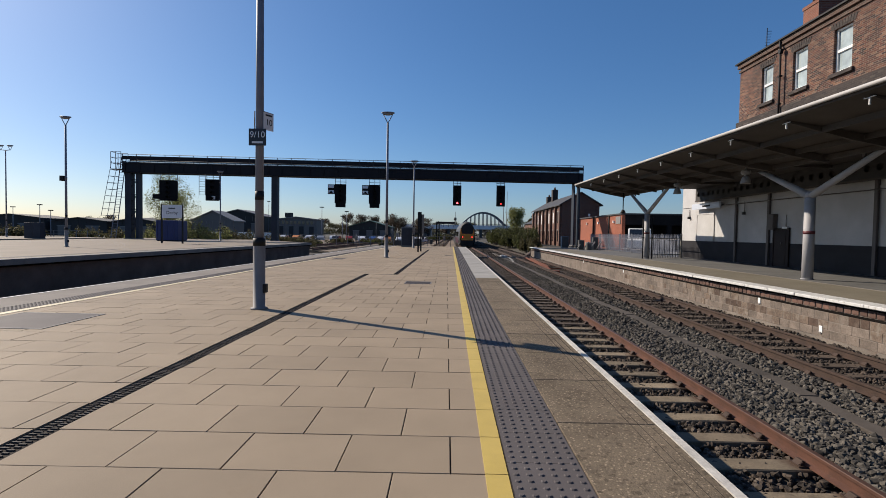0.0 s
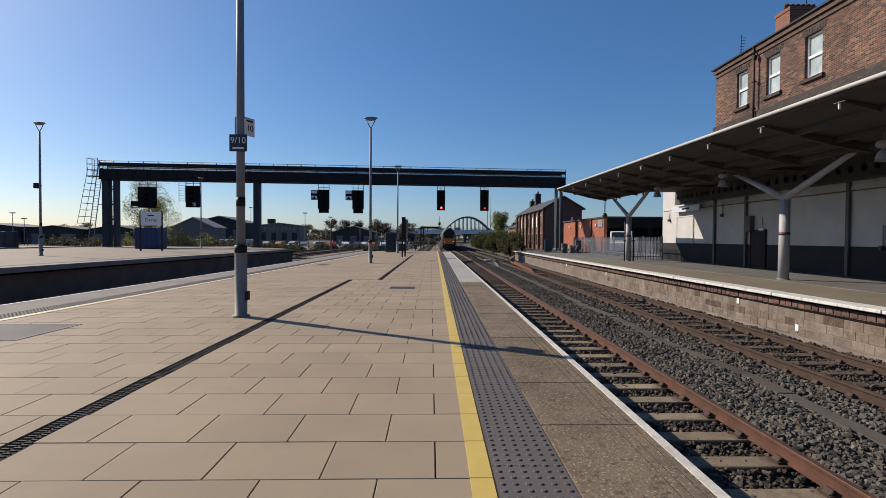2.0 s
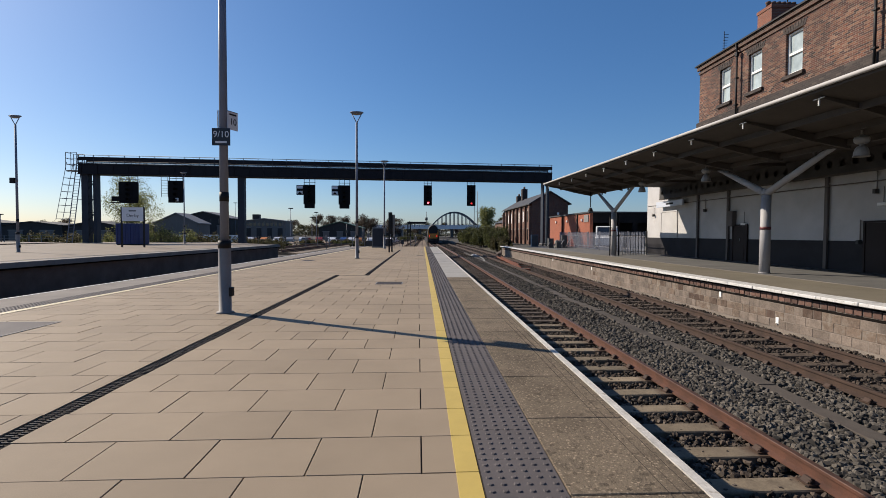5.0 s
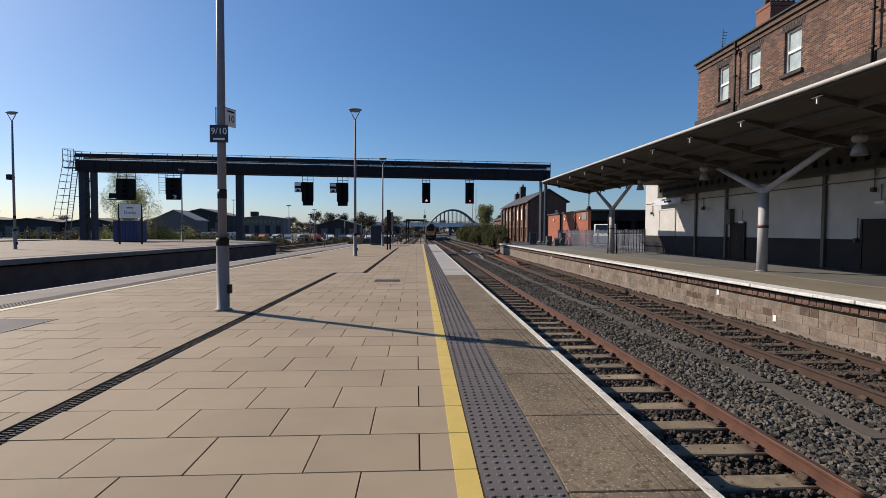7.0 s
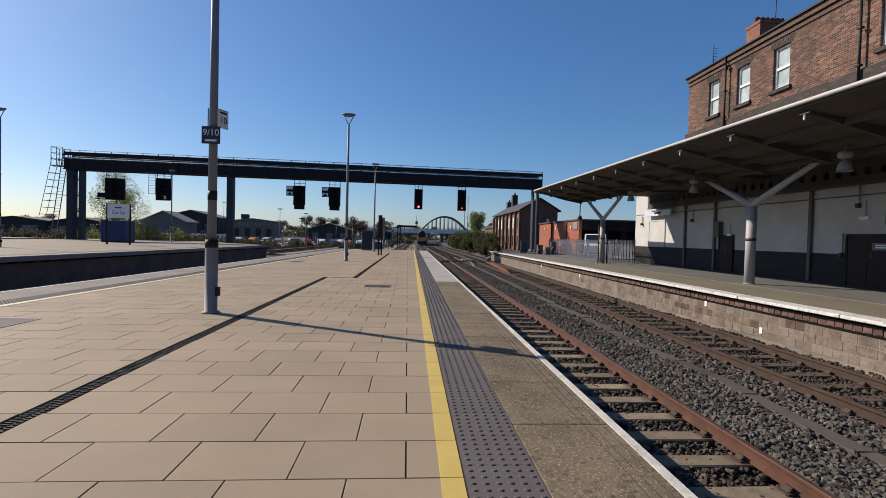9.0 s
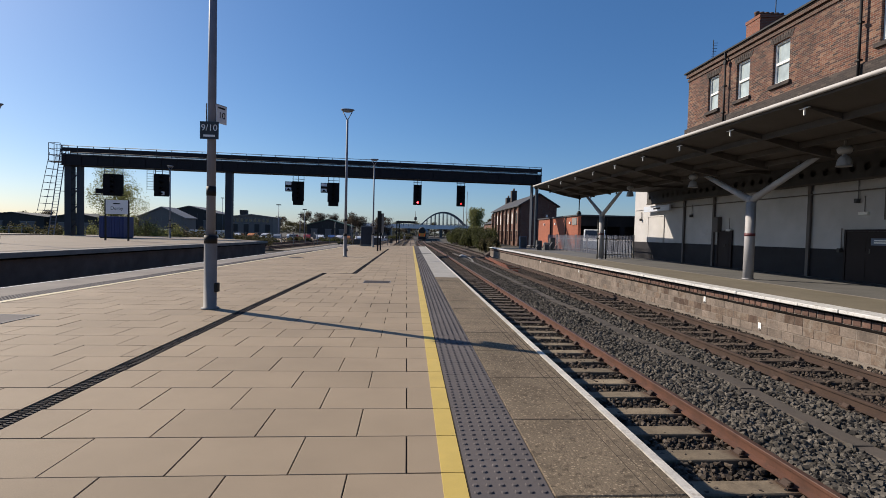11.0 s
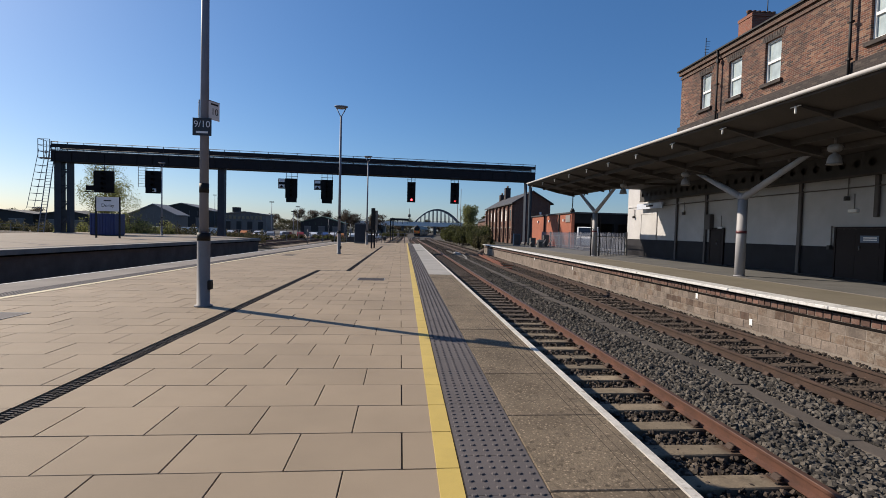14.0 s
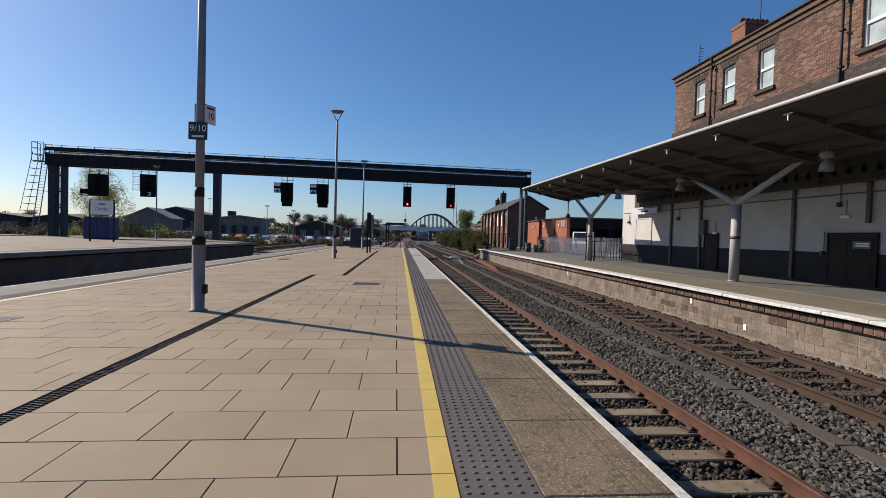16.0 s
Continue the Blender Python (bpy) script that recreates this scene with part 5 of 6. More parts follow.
for z in (8.2, 8.8, 9.4):
    for p, q in (((-1.15, -0.7, z), (-0.1, -0.7, z)), ((-1.15, 0.6, z), (-0.1, 0.6, z)), ((-1.15, -0.7, z), (-1.15, 0.6, z))):
        part("landing_rail", beam(B(), p, q, 0.04, 0.04), GALV, landing)

SIGNAL_BLACK = surface("signal_black", (0.008, 0.008, 0.009), 0.7, vary=0.3, spec=0.12)
LENS_OFF = surface("unlit_lens", (0.012, 0.008, 0.008), 0.5, vary=0.2, bump=0.0, spec=0.15)


def signal(x, label, wide, tall, lit=None, indicator=False, ladder_side=False, big=False):
    s = thing("railway_signal", label, "railway signal", (x, 52.0 + 4.0 * (x + 35.3) / 50.2 - 0.95, 0), "gantry signals", turn=4.56)
    low = 4.36
    part("backboard", box(B(), -wide / 2, wide / 2, 0.0, 0.06, low, low + tall), SIGNAL_BLACK, s, "black backboard", 0.01)
    part("case", box(B(), -wide / 2 + 0.08, wide / 2 - 0.08, 0.062, 0.4, low + 0.1, low + tall - 0.05), SIGNAL_BLACK, s, bevel=0.02)
    for k in range(4):
        z = low + 0.28 + k * (tall - 0.5) / 3.2
        hood = part("hood", tube(B(), (0, -0.28, z + 0.03), (0, -0.002, z + 0.03), 0.14, 0.13, n=14, caps=False), SIGNAL_BLACK, s)
        part("lens", lathe(B(), 0, 0, [(0.10, 0), (0.10, 0.02), (0.05, 0.035)], 14), {"red": RED_LIGHT, "dim": DIM_RED}.get(lit, LENS_OFF) if k == 0 else LENS_OFF, hood, "glowing red lens" if lit and k == 0 else "")
        hood.children[0].matrix_basis = pose(0.03, -0.01, z, 90, 0, 0)
    fr = B()
    for a in (-wide / 2 + 0.06, 0.0, wide / 2 - 0.06):
        beam(fr, (a, 0.2, low + tall - 0.1), (a, 0.2, 7.22), 0.05, 0.05)
    for z in (low + tall + 0.25, low + tall + 0.62):
        beam(fr, (-wide / 2, 0.2, z), (wide / 2, 0.2, z), 0.045, 0.045)
    part("hanger_frame", fr, GANTRY_GREY, s, "steel hanger frame")
    if indicator:
        ind = part("route_indicator", box(B(), -wide / 2 - 0.74, -wide / 2 - 0.02, 0.0, 0.3, low + 1.0, low + 2.05), SIGNAL_BLACK, s, "route indicator box", 0.02)
        part("indicator_face", box(B(), -wide / 2 - 0.68, -wide / 2 - 0.08, -0.012, -0.002, low + 1.06, low + 1.42), SIGN_WHITE, ind)
        part("indicator_cap", box(B(), -wide / 2 - 0.68, -wide / 2 - 0.08, -0.012, -0.002, low + 1.68, low + 1.98), SIGN_WHITE, ind)
        part("lower_box", box(B(), -wide / 2 + 0.1, wide / 2 - 0.1, 0.0, 0.35, low - 0.42, low - 0.002), SIGNAL_BLACK, s)
        part("hood_plate", prism(B(), [(-wide / 2 - 0.62, low + 1.09), (-wide / 2 - 0.14, low + 1.09), (-wide / 2 - 0.38, low + 1.36)], "y", -0.03, -0.013), SIGNAL_BLACK, ind)
    if ladder_side:
        ld = part("ladder", beam(beam(B(), (-wide / 2 - 0.75, 0.2, low + 0.6), (-wide / 2 - 0.75, 0.2, 7.2), 0.04, 0.04), (-wide / 2 - 0.1, 0.2, low + 0.6), (-wide / 2 - 0.1, 0.2, 7.2), 0.04, 0.04), GALV, s, "thin access ladder")
        for k in range(9):
            part("rung", beam(B(), (-wide / 2 - 0.75, 0.2, low + 0.7 + 0.27 * k), (-wide / 2 - 0.1, 0.2, low + 0.7 + 0.27 * k), 0.03, 0.03), GALV, ld)
        part("number_plate", box(B(), -0.05, 0.3, -0.03, -0.012, low + 0.15, low + 0.5), SIGN_WHITE, s, "small white plate")
    if big:
        part("side_case", box(B(), -wide / 2 - 0.75, -wide / 2 - 0.02, 0.1, 0.4, low + 0.1, low + 0.6), SIGNAL_BLACK, s)
        part("tray", box(B(), -wide / 2 - 0.85, wide / 2, -0.05, 0.45, low - 0.08, low - 0.002), SIGNAL_BLACK, s)
    return s


signal(-30.35, "broad black signal head with side case under the gantry", 1.85, 2.1, big=True)
signal(-25.75, "black signal head with ladder and white plate", 1.45, 2.3, ladder_side=True)
signal(-12.15, "black signal head with white route indicator", 1.25, 2.1, indicator=True)
signal(-8.45, "black signal head with bright route indicator", 1.25, 2.1, indicator=True)
signal(0.66, "black signal head glowing red over the line", 0.92, 2.25, "red")
signal(5.55, "black signal head with dim red lamp", 0.98, 2.35, "dim")

# ---- arched bridge far down the line ----
BRIDGE_Y = 300
BRIDGE_STEEL = surface("pale_blue_steel", (0.052, 0.068, 0.092), 0.6, grain=5, patch=0.2, vary=0.15)
bridge = thing("arch_bridge", "blue-grey steel bowstring arch bridge over the lines", "bridge")
part("deck", box(B(), -30, 42, BRIDGE_Y, BRIDGE_Y + 9, 4.1, 6.6), surface("pale_deck", (0.66, 0.67, 0.68), 0.7, grain=5, patch=0.2, vary=0.15), bridge, "pale bridge deck")
for k in range(25):
    part("parapet_post", box(B(), -29 + 2.9 * k, -28.85 + 2.9 * k, BRIDGE_Y - 0.1, BRIDGE_Y - 0.01, 6.0, 7.2), BRIDGE_STEEL, bridge)
part("parapet_rail", box(B(), -30, 42, BRIDGE_Y - 0.1, BRIDGE_Y, 7.2, 7.35), BRIDGE_STEEL, bridge)
AX0, AX1, RISE = 4.9, 35.6, 10.0
for yy in (BRIDGE_Y + 0.4, BRIDGE_Y + 8.6):
    pts = [(AX0 + (AX1 - AX0) * k / 24, yy, 4.6 + RISE * (1 - (2 * k / 24 - 1) ** 2)) for k in range(25)]
    arch = B()
    for a, b in zip(pts, pts[1:]):
        beam(arch, a, b, 0.75, 0.75)
    part("arch_rib", arch, BRIDGE_STEEL, bridge, "curved arch rib")
    for k in range(2, 23, 2):
        part("hanger", beam(B(), (pts[k][0], yy, 4.9), pts[k], 0.4, 0.4), BRIDGE_STEEL, bridge)
for x in (-20, -2, 18, 40):
    part("pier", box(B(), x, x + 1.6, BRIDGE_Y + 1, BRIDGE_Y + 8, -1.36, 4.1), CASE_GREY, bridge)

# ---- departing train ----
TRAIN_YELLOW = surface("warning_yellow_paint", (0.55, 0.22, 0.025), 0.4, grain=20, patch=1, vary=0.1, local=True)
TRAIN_SILVER = surface("silver_body_paint", (0.048, 0.048, 0.0549), 0.5, metal=0.0, grain=20, patch=1, vary=0.1, local=True)
TRAIN_MAROON = surface("dark_maroon_paint", (0.0618, 0.0137, 0.024), 0.35, grain=20, patch=1, vary=0.1, local=True)
TRAIN_DARK = surface("underframe_black", (0.0103, 0.0103, 0.011), 0.7, grain=20, patch=1, vary=0.3, local=True)


def body_ring(w, low, high, n=6):
    """Half-section of a coach body: straight sides, tumblehome and curved roof, as (x, z)."""
    side_ = [(w * 0.46, low), (w * 0.5, low + 0.75), (w * 0.49, low + 1.6)]
    roof_ = [(w * 0.49 * math.cos(a), low + 1.6 + (high - low - 1.6) * math.sin(a)) for a in (0.5, 0.8, 1.1, 1.35, 1.57)]
    right = side_ + roof_
    return right + [(-x, z) for x, z in reversed(right[:-1])]


def train_car(name, label, nose):
    car = thing(name, label, "train")
    bm = B()
    stations = [(0.0, 0.86, 0.75, 3.86), (0.3, 0.95, 0.5, 4.05), (0.9, 1.0, 0.40, 4.15), (2.2, 1.0, 0.40, 4.18), (22.8, 1.0, 0.40, 4.18)] if nose else [(0.0, 1.0, 0.40, 4.18), (22.8, 1.0, 0.40, 4.18)]
    prev = None
    for y, k, low, high in stations:
        ring = [bm.verts.new((x * k, y, z)) for x, z in body_ring(2.73, low, high)]
        if prev:
            for a in range(len(ring)):
                f = bm.faces.new((prev[a], ring[a], ring[(a + 1) % len(ring)], prev[(a + 1) % len(ring)]))
                if nose and y < 1.2:
                    f.material_index = 1
        else:
            bm.faces.new(ring).material_index = 1 if nose else 0
        prev = ring
    bm.faces.new(prev[::-1])
    bmesh.ops.recalc_face_normals(bm, faces=bm.faces)
    body_ = part("body", bm, TRAIN_SILVER, car, "silver coach body")
    body_.data.materials.append(TRAIN_DARK)
    if nose:
        part("yellow_front", prism(B(), [(-0.9, 1.08), (0.9, 1.08), (1.1, 1.5), (1.16, 2.2), (1.12, 2.75), (0.98, 2.95), (-0.98, 2.95), (-1.12, 2.75), (-1.16, 2.2), (-1.1, 1.5)], "y", -0.05, 0.25), TRAIN_YELLOW, body_, "orange-yellow warning end")
        part("windscreen", prism(B(), [(-0.80, 2.15), (0.80, 2.15), (0.98, 2.6), (0.97, 3.1), (0.70, 3.55), (0.35, 3.70), (-0.35, 3.70), (-0.70, 3.55), (-0.97, 3.1), (-0.98, 2.6)], "y", -0.09, 0.2), TRAIN_DARK, body_, "dark wraparound windscreen")
        part("skirt", box(B(), -1.0, 1.0, -0.02, 0.8, 0.18, 1.078), TRAIN_DARK, body_)
        part("coupler", box(B(), -0.22, 0.22, -0.4, -0.021, 0.6, 0.95), TRAIN_DARK, body_)
        for s in (-0.78, 0.78):
            cl = part("light_cluster", box(B(), s - 0.2, s + 0.2, -0.075, -0.051, 1.42, 1.82), TRAIN_DARK, body_)
            part("tail_light", box(B(), s - 0.08, s + 0.08, -0.09, -0.076, 1.54, 1.7), TAIL_LIGHT, cl, "red tail light")
    for s in (-1, 1):
        part("stripe", box(B(), s * 1.372 - 0.004, s * 1.372 + 0.004, 2.6, 22.4, 0.55, 1.45), TRAIN_MAROON, body_)
        for k in range(9):
            part("window", box(B(), s * 1.362 - 0.02, s * 1.362 + 0.02, 3.6 + 2.1 * k, 5.1 + 2.1 * k, 1.75, 2.5), DARK_PANE, body_)
    for y in (3.6, 19.0):
        bogie = part("bogie", box(B(), -1.2, 1.2, y - 1.6, y + 1.6, 0.15, 0.398), TRAIN_DARK, car)
        for dy in (-1.1, 1.1):
            part("wheelset", tube(tube(B(), (-0.82, y + dy, 0.42), (-0.69, y + dy, 0.42), 0.42, n=16), (0.69, y + dy, 0.42), (0.82, y + dy, 0.42), 0.42, n=16), RUST, bogie)
    part("underframe", box(B(), -1.15, 1.15, 5.4, 17.2, 0.2, 0.399), TRAIN_DARK, car)
    return car


tail_car = train_car("train_end_car", "orange-fronted passenger train end car departing along the line", True)
next_car = train_car("train_middle_car", "silver passenger coach coupled within the departing train", False)
third_car = train_car("train_middle_car", "silver passenger coach further along the departing train", False)
RUN = [(0.0, 78.5), (1.0, 83.5), (2.0, 88.7), (3.0, 93.8), (4.0, 99.0), (6.5, 115.0), (8.5, 130.0), (11.5, 157.0), (13.5, 178.0), (16.0, 207.0)]


def on_line(y, length=22.8):
    """Pose of a car whose near end stands at y on the first line."""
    x0, x1 = T1 + curve_x(y), T1 + curve_x(y + length)
    return pose(x0, y, RAIL_TOP, 0, 0, -math.degrees(math.atan2(x1 - x0, length)))


def motions():
    walk(tail_car, [(t, on_line(y)) for t, y in RUN])
    walk(third_car, [(t, on_line(y + 46.8)) for t, y in RUN])
    walk(next_car, [(t, on_line(y + 23.4)) for t, y in RUN])


# ---- plants ----
def leaf_stuff(name, base):
    m = surface(name, base, 0.65, grain=20, patch=0.5, vary=0.35, bump=0.0, island=0.45, spec=0.2)
    t = m.node_tree
    p, out = t.nodes["Principled BSDF"], t.nodes["Material Output"]
    thin, both = t.nodes.new("ShaderNodeBsdfTranslucent"), t.nodes.new("ShaderNodeMixShader")
    t.links.new(p.inputs["Base Color"].links[0].from_socket, thin.inputs["Color"])
    both.inputs[0].default_value = 0.45
    t.links.new(p.outputs[0], both.inputs[1]), t.links.new(thin.outputs[0], both.inputs[2])
    t.links.new(both.outputs[0], out.inputs["Surface"])
    return m


SPRING = leaf_stuff("spring_leaves", (0.23, 0.24, 0.09))
HEDGE = leaf_stuff("hedge_leaves", (0.075, 0.082, 0.03))
OLIVE = leaf_stuff("dry_scrub_leaves", (0.085, 0.078, 0.038))
TWIG = leaf_stuff("bare_twigs", (0.09, 0.068, 0.05))
BARK = surface("bark", (0.0686, 0.0549, 0.0412), 0.9, grain=15, patch=2, vary=0.3, bump=0.8)


def leaves(name, blobs, count, size, material, parent, label="", flat=0.6):
    """Small two-triangle leaves strewn through uneven clumps; each clump is x, y, z, rx, ry, rz."""
    blobs = np.array(blobs, float)
    vol = blobs[:, 3] * blobs[:, 4] * blobs[:, 5]
    pick = rng.choice(len(blobs), count, p=vol / vol.sum())
    d = rng.normal(size=(count, 3))
    d /= np.linalg.norm(d, axis=1)[:, None]
    lump = 0.72 + 0.28 * np.sin(3.1 * d[:, 0] + pick) * np.sin(4.3 * d[:, 1] + 2 * pick) + 0.12 * rng.normal(size=count)
    r = rng.uniform(0.35, 1.0, count) ** 0.45 * lump
    c = blobs[pick, :3] + d * blobs[pick, 3:] * r[:, None]
    a, b = rng.normal(size=(count, 3)), rng.normal(size=(count, 3))
    a /= np.linalg.norm(a, axis=1)[:, None]
    b -= a * (a * b).sum(1)[:, None]
    b /= np.linalg.norm(b, axis=1)[:, None]
    s = size * rng.uniform(0.6, 1.4, (count, 1))
    v = np.stack([c - a * s, c + b * s * flat, c + a * s, c - b * s * flat], 1).reshape(-1, 3)
    f = np.arange(4 * count).reshape(-1, 4)
    me = bpy.data.meshes.new(name)
    me.from_pydata(v.tolist(), [], f.tolist())
    me.materials.append(material)
    ob = new(name, me)
    ob.parent = parent
    return tagged(ob, label)


def tree(x, y, z, height, spread, material, label, count, size, bare=False, category="tree"):
    t = thing("tree", label, category, (x, y, z))
    trunk = B()
    tube(trunk, (0, 0, 0), (0.1, 0, height * 0.45), height * 0.02, height * 0.013, n=8)
    tube(trunk, (0.1, 0, height * 0.45), (0.0, 0.1, height * 0.92), height * 0.013, height * 0.003, n=7)
    tips = []
    for k in range(16):
        a = k * 2.4 + random.random()
        h0 = height * random.uniform(0.25, 0.75)
        reach = spread * random.uniform(0.45, 0.95) * (1.15 - h0 / height)
        tip = (reach * math.cos(a), reach * math.sin(a), h0 + height * random.uniform(0.1, 0.25))
        tube(trunk, (0.06, 0, h0), tip, height * 0.007, height * 0.0015, n=5)
        tips.append(tip)
    part("trunk", trunk, BARK, t, "brown trunk and limbs")
    blobs = [(*tip, spread * random.uniform(0.22, 0.4), spread * random.uniform(0.22, 0.4), height * random.uniform(0.11, 0.2)) for tip in tips]
    blobs += [(random.uniform(-0.3, 0.3) * spread, random.uniform(-0.3, 0.3) * spread, height * random.uniform(0.32, 0.93), spread * 0.34, spread * 0.34, height * 0.13) for _ in range(14)]
    leaves("crown", blobs, count, size, material, t, "fine bare twigs" if bare else "thin fresh leaves", 0.25 if bare else 0.6)
    return t


def bush(x, y, z, w, d, h, material, label, count, size):
    t = thing("bush", label, "bush", (x, y, z))
    stems = B()
    blobs = []
    for k in range(24):
        px, py = random.uniform(-0.42, 0.42) * w, random.uniform(-0.42, 0.42) * d
        top = h * random.uniform(0.45, 0.85)
        tube(stems, (px * 0.5, py * 0.5, 0), (px, py, top), 0.035, 0.008, n=5)
        blobs.append((px, py, top * 0.58, w * random.uniform(0.09, 0.18), d * random.uniform(0.09, 0.18), top * random.uniform(0.4, 0.58)))
    part("stem", stems, BARK, t)
    leaves("foliage", blobs, count, size, material, t)
    return t


tree(-35.6, 60.5, -1.35, 10.2, 3.7, SPRING, "young tree with thin light green spring leaves behind the gantry", 13000, 0.062)
tree(-38.0, 66.0, -1.35, 8.0, 3.2, SPRING, "small leafy tree beside the gantry leg", 2000, 0.11)
for x, y, h in ((-39.5, 61, 3.6), (-36.5, 63, 4.6), (-33.5, 62, 5.2), (-30.5, 63, 4.2), (-27.5, 64, 3.4), (-42.5, 62, 3.0), (-24.0, 66, 2.8), (-20.5, 67, 2.6)):
    bush(x, y, -1.35, 4.2, 3.5, h, SPRING if h > 3.5 else OLIVE, "loose green bush behind the far platform end", 2600, 0.085)
for x, y, w, d, h, n in ((9.9, 60, 2.4, 5, 2.4, 5000), (10.5, 67, 3, 6, 3.2, 7000), (11.6, 77, 4, 8, 4.2, 8000), (12.4, 89, 5, 9, 4.7, 7000), (12.6, 104, 6, 12, 5.0, 6000), (13, 122, 7, 14, 5.2, 5000), (9.6, 55.5, 1.5, 3, 1.5, 2500), (10.0, 83, 3.5, 8, 3.0, 6000), (10.2, 97, 4, 10, 3.8, 6000), (10.4, 112, 4, 12, 3.4, 5000)):
    bush(x, y, -1.0, w, d, h, HEDGE if y > 64 else OLIVE, "dense dark green lineside bush beside the track", int(n * 1.5), 0.065 + 0.0005 * y)
tree(16.0, 118, -1.3, 8.9, 4.0, SPRING, "rounded spring-green tree behind the brick house", 9000, 0.12)
tree(24.0, 135, -1.3, 8.5, 5, OLIVE, "olive green tree beyond the brick house", 5000, 0.24)
for k in range(26):
    x = -112 + 4.05 * k + random.uniform(-1, 1)
    y = 92 + 14 * math.sin(k * 1.7) + (10 if x > -30 else 0)
    bush(x, y, -1.35, 5.6, 4, random.uniform(2.5, 3.8) if x < -40 else random.uniform(2.4, 3.2) if x < -36 else random.uniform(1.2, 1.8), OLIVE if k % 3 else HEDGE, "low green scrub beside the yard", 1500, 0.16)
for k in range(8):
    tree(-48 + 5.0 * k + random.uniform(-2, 2), 235 + random.uniform(-20, 30), -1.35, random.uniform(8, 11.5), random.uniform(5, 7), TWIG, "bare brown tree on the skyline", 5000, 0.26, True)
for k in range(9):
    tree(-10 + 7 * k, 330 + random.uniform(-10, 40), -1.35, random.uniform(8, 12), 7, TWIG if k % 2 else OLIVE, "hazy bare tree beyond the bridge", 2600, 0.4, True)
for k in range(14):
    tree(-165 + 9 * k, 205 + random.uniform(-10, 20), -1.35, random.uniform(6, 8.5), 6, OLIVE if k % 2 else TWIG, "distant scrubby tree beyond the sheds", 2200, 0.32, True)

woods = leaf_stuff("hazy_far_woods", (0.10, 0.105, 0.085))
far = leaves("far_woods", [(-420 + 16 * k, 440 + 25 * math.sin(k), 0.5, 13, 12, 4.2 + 2.5 * math.sin(k * 1.3)) for k in range(50)], 26000, 0.9, woods, None, "hazy grey-green woods along the horizon")
tagged(far, "", "woods", "", "stuff")

# ---- sheds, cars and lamps beyond the yard ----
SHED_GREY = surface("grey_cladding", (0.13, 0.118, 0.114), 0.6, grain=3, patch=0.2, vary=0.12)
SHED_DARK = surface("dark_cladding", (0.022, 0.0206, 0.0213), 0.7, grain=3, patch=0.2, vary=0.2)
SHED_PALE = surface("pale_cladding", (0.179, 0.167, 0.161), 0.6, grain=3, patch=0.2, vary=0.1)
GREEN_ROOF = surface("green_roof_sheet", (0.0343, 0.0755, 0.048), 0.6, grain=3, patch=0.2, vary=0.15)


def warehouse(x0, x1, y0, y1, eave, ridge, wall_m, roof_m, label, doors=2):
    w = thing("warehouse", label, "building", ((x0 + x1) / 2, y0, -1.35), "far sheds")
    h, d = (x1 - x0) / 2, y1 - y0
    part("cladding", prism(B(), [(-h, 0), (h, 0), (h, eave + 1.35), (0, ridge + 1.35), (-h, eave + 1.35)], "y", 0, d), wall_m, w)
    rf = B()
    for s in (-1, 1):
        prism(rf, [(s * (h + 0.4), eave + 1.2), (0, ridge + 1.37), (0, ridge + 1.65), (s * (h + 0.4), eave + 1.5)], "y", -0.4, d + 0.4)
    part("roof", rf, roof_m, w, "sheeted pitched roof")
    for k in range(doors):
        x = -h + 2 * h * (k + 0.5) / doors
        dr = part("loading_door", box(B(), x - h / doors * 0.45, x + h / doors * 0.45, -0.1, -0.003, 0.02, eave * 0.62 + 1.0), SHED_DARK if wall_m is not SHED_DARK else SHED_GREY, w)
        part("door_frame", box(B(), x - h / doors * 0.5, x + h / doors * 0.5, -0.14, -0.004, eave * 0.62 + 1.003, eave * 0.62 + 1.25), SHED_PALE, dr)
    for k in range(7):
        part("wall_rib", box(B(), -h + 2 * h * (k + 0.5) / 7 - 0.06, -h + 2 * h * (k + 0.5) / 7 + 0.06, -0.06, -0.002, 0.7 * eave + 1.5, eave + 1.3), roof_m, w)
    return w


warehouse(-81, -68, 150, 158, 4.0, 7.0, SHED_GREY, SHED_PALE, "grey gabled warehouse beyond the yard")
warehouse(-92, -72, 185, 200, 6.6, 9.0, SHED_DARK, SHED_GREY, "large grey hall with dark curved roof", 3)
office = warehouse(-60, -46, 165, 174, 5.2, 5.9, SHED_GREY, SHED_PALE, "pale grey office block with flat roof", 4)
part("plant_room", box(B(), -4.6, -2.4, 2.0, 4.0, 7.3, 8.9), SHED_DARK, office, "dark plant room on the roof")
for k in range(9):
    part("window", box(B(), -6.4 + 1.4 * k, -5.5 + 1.4 * k, -0.05, -0.002, 4.9, 6.0), DARK_PANE, office)
warehouse(-40, -24, 190, 205, 3.4, 5.6, SHED_DARK, GREEN_ROOF, "dark shed with green roof", 3)
warehouse(-150, -128, 150, 165, 3.9, 5.0, SHED_DARK, SHED_DARK, "dark shed beyond the outer platform")
warehouse(-126, -108, 150, 160, 3.2, 4.2, SHED_DARK, SHED_DARK, "low dark shed beyond the outer platform")
warehouse(-106, -92, 150, 160, 3.2, 4.4, SHED_DARK, SHED_DARK, "low dark shed beside the gantry")
warehouse(-20, -9, 225, 235, 3.0, 3.6, SHED_PALE, SHED_GREY, "low pale trackside building", 4)


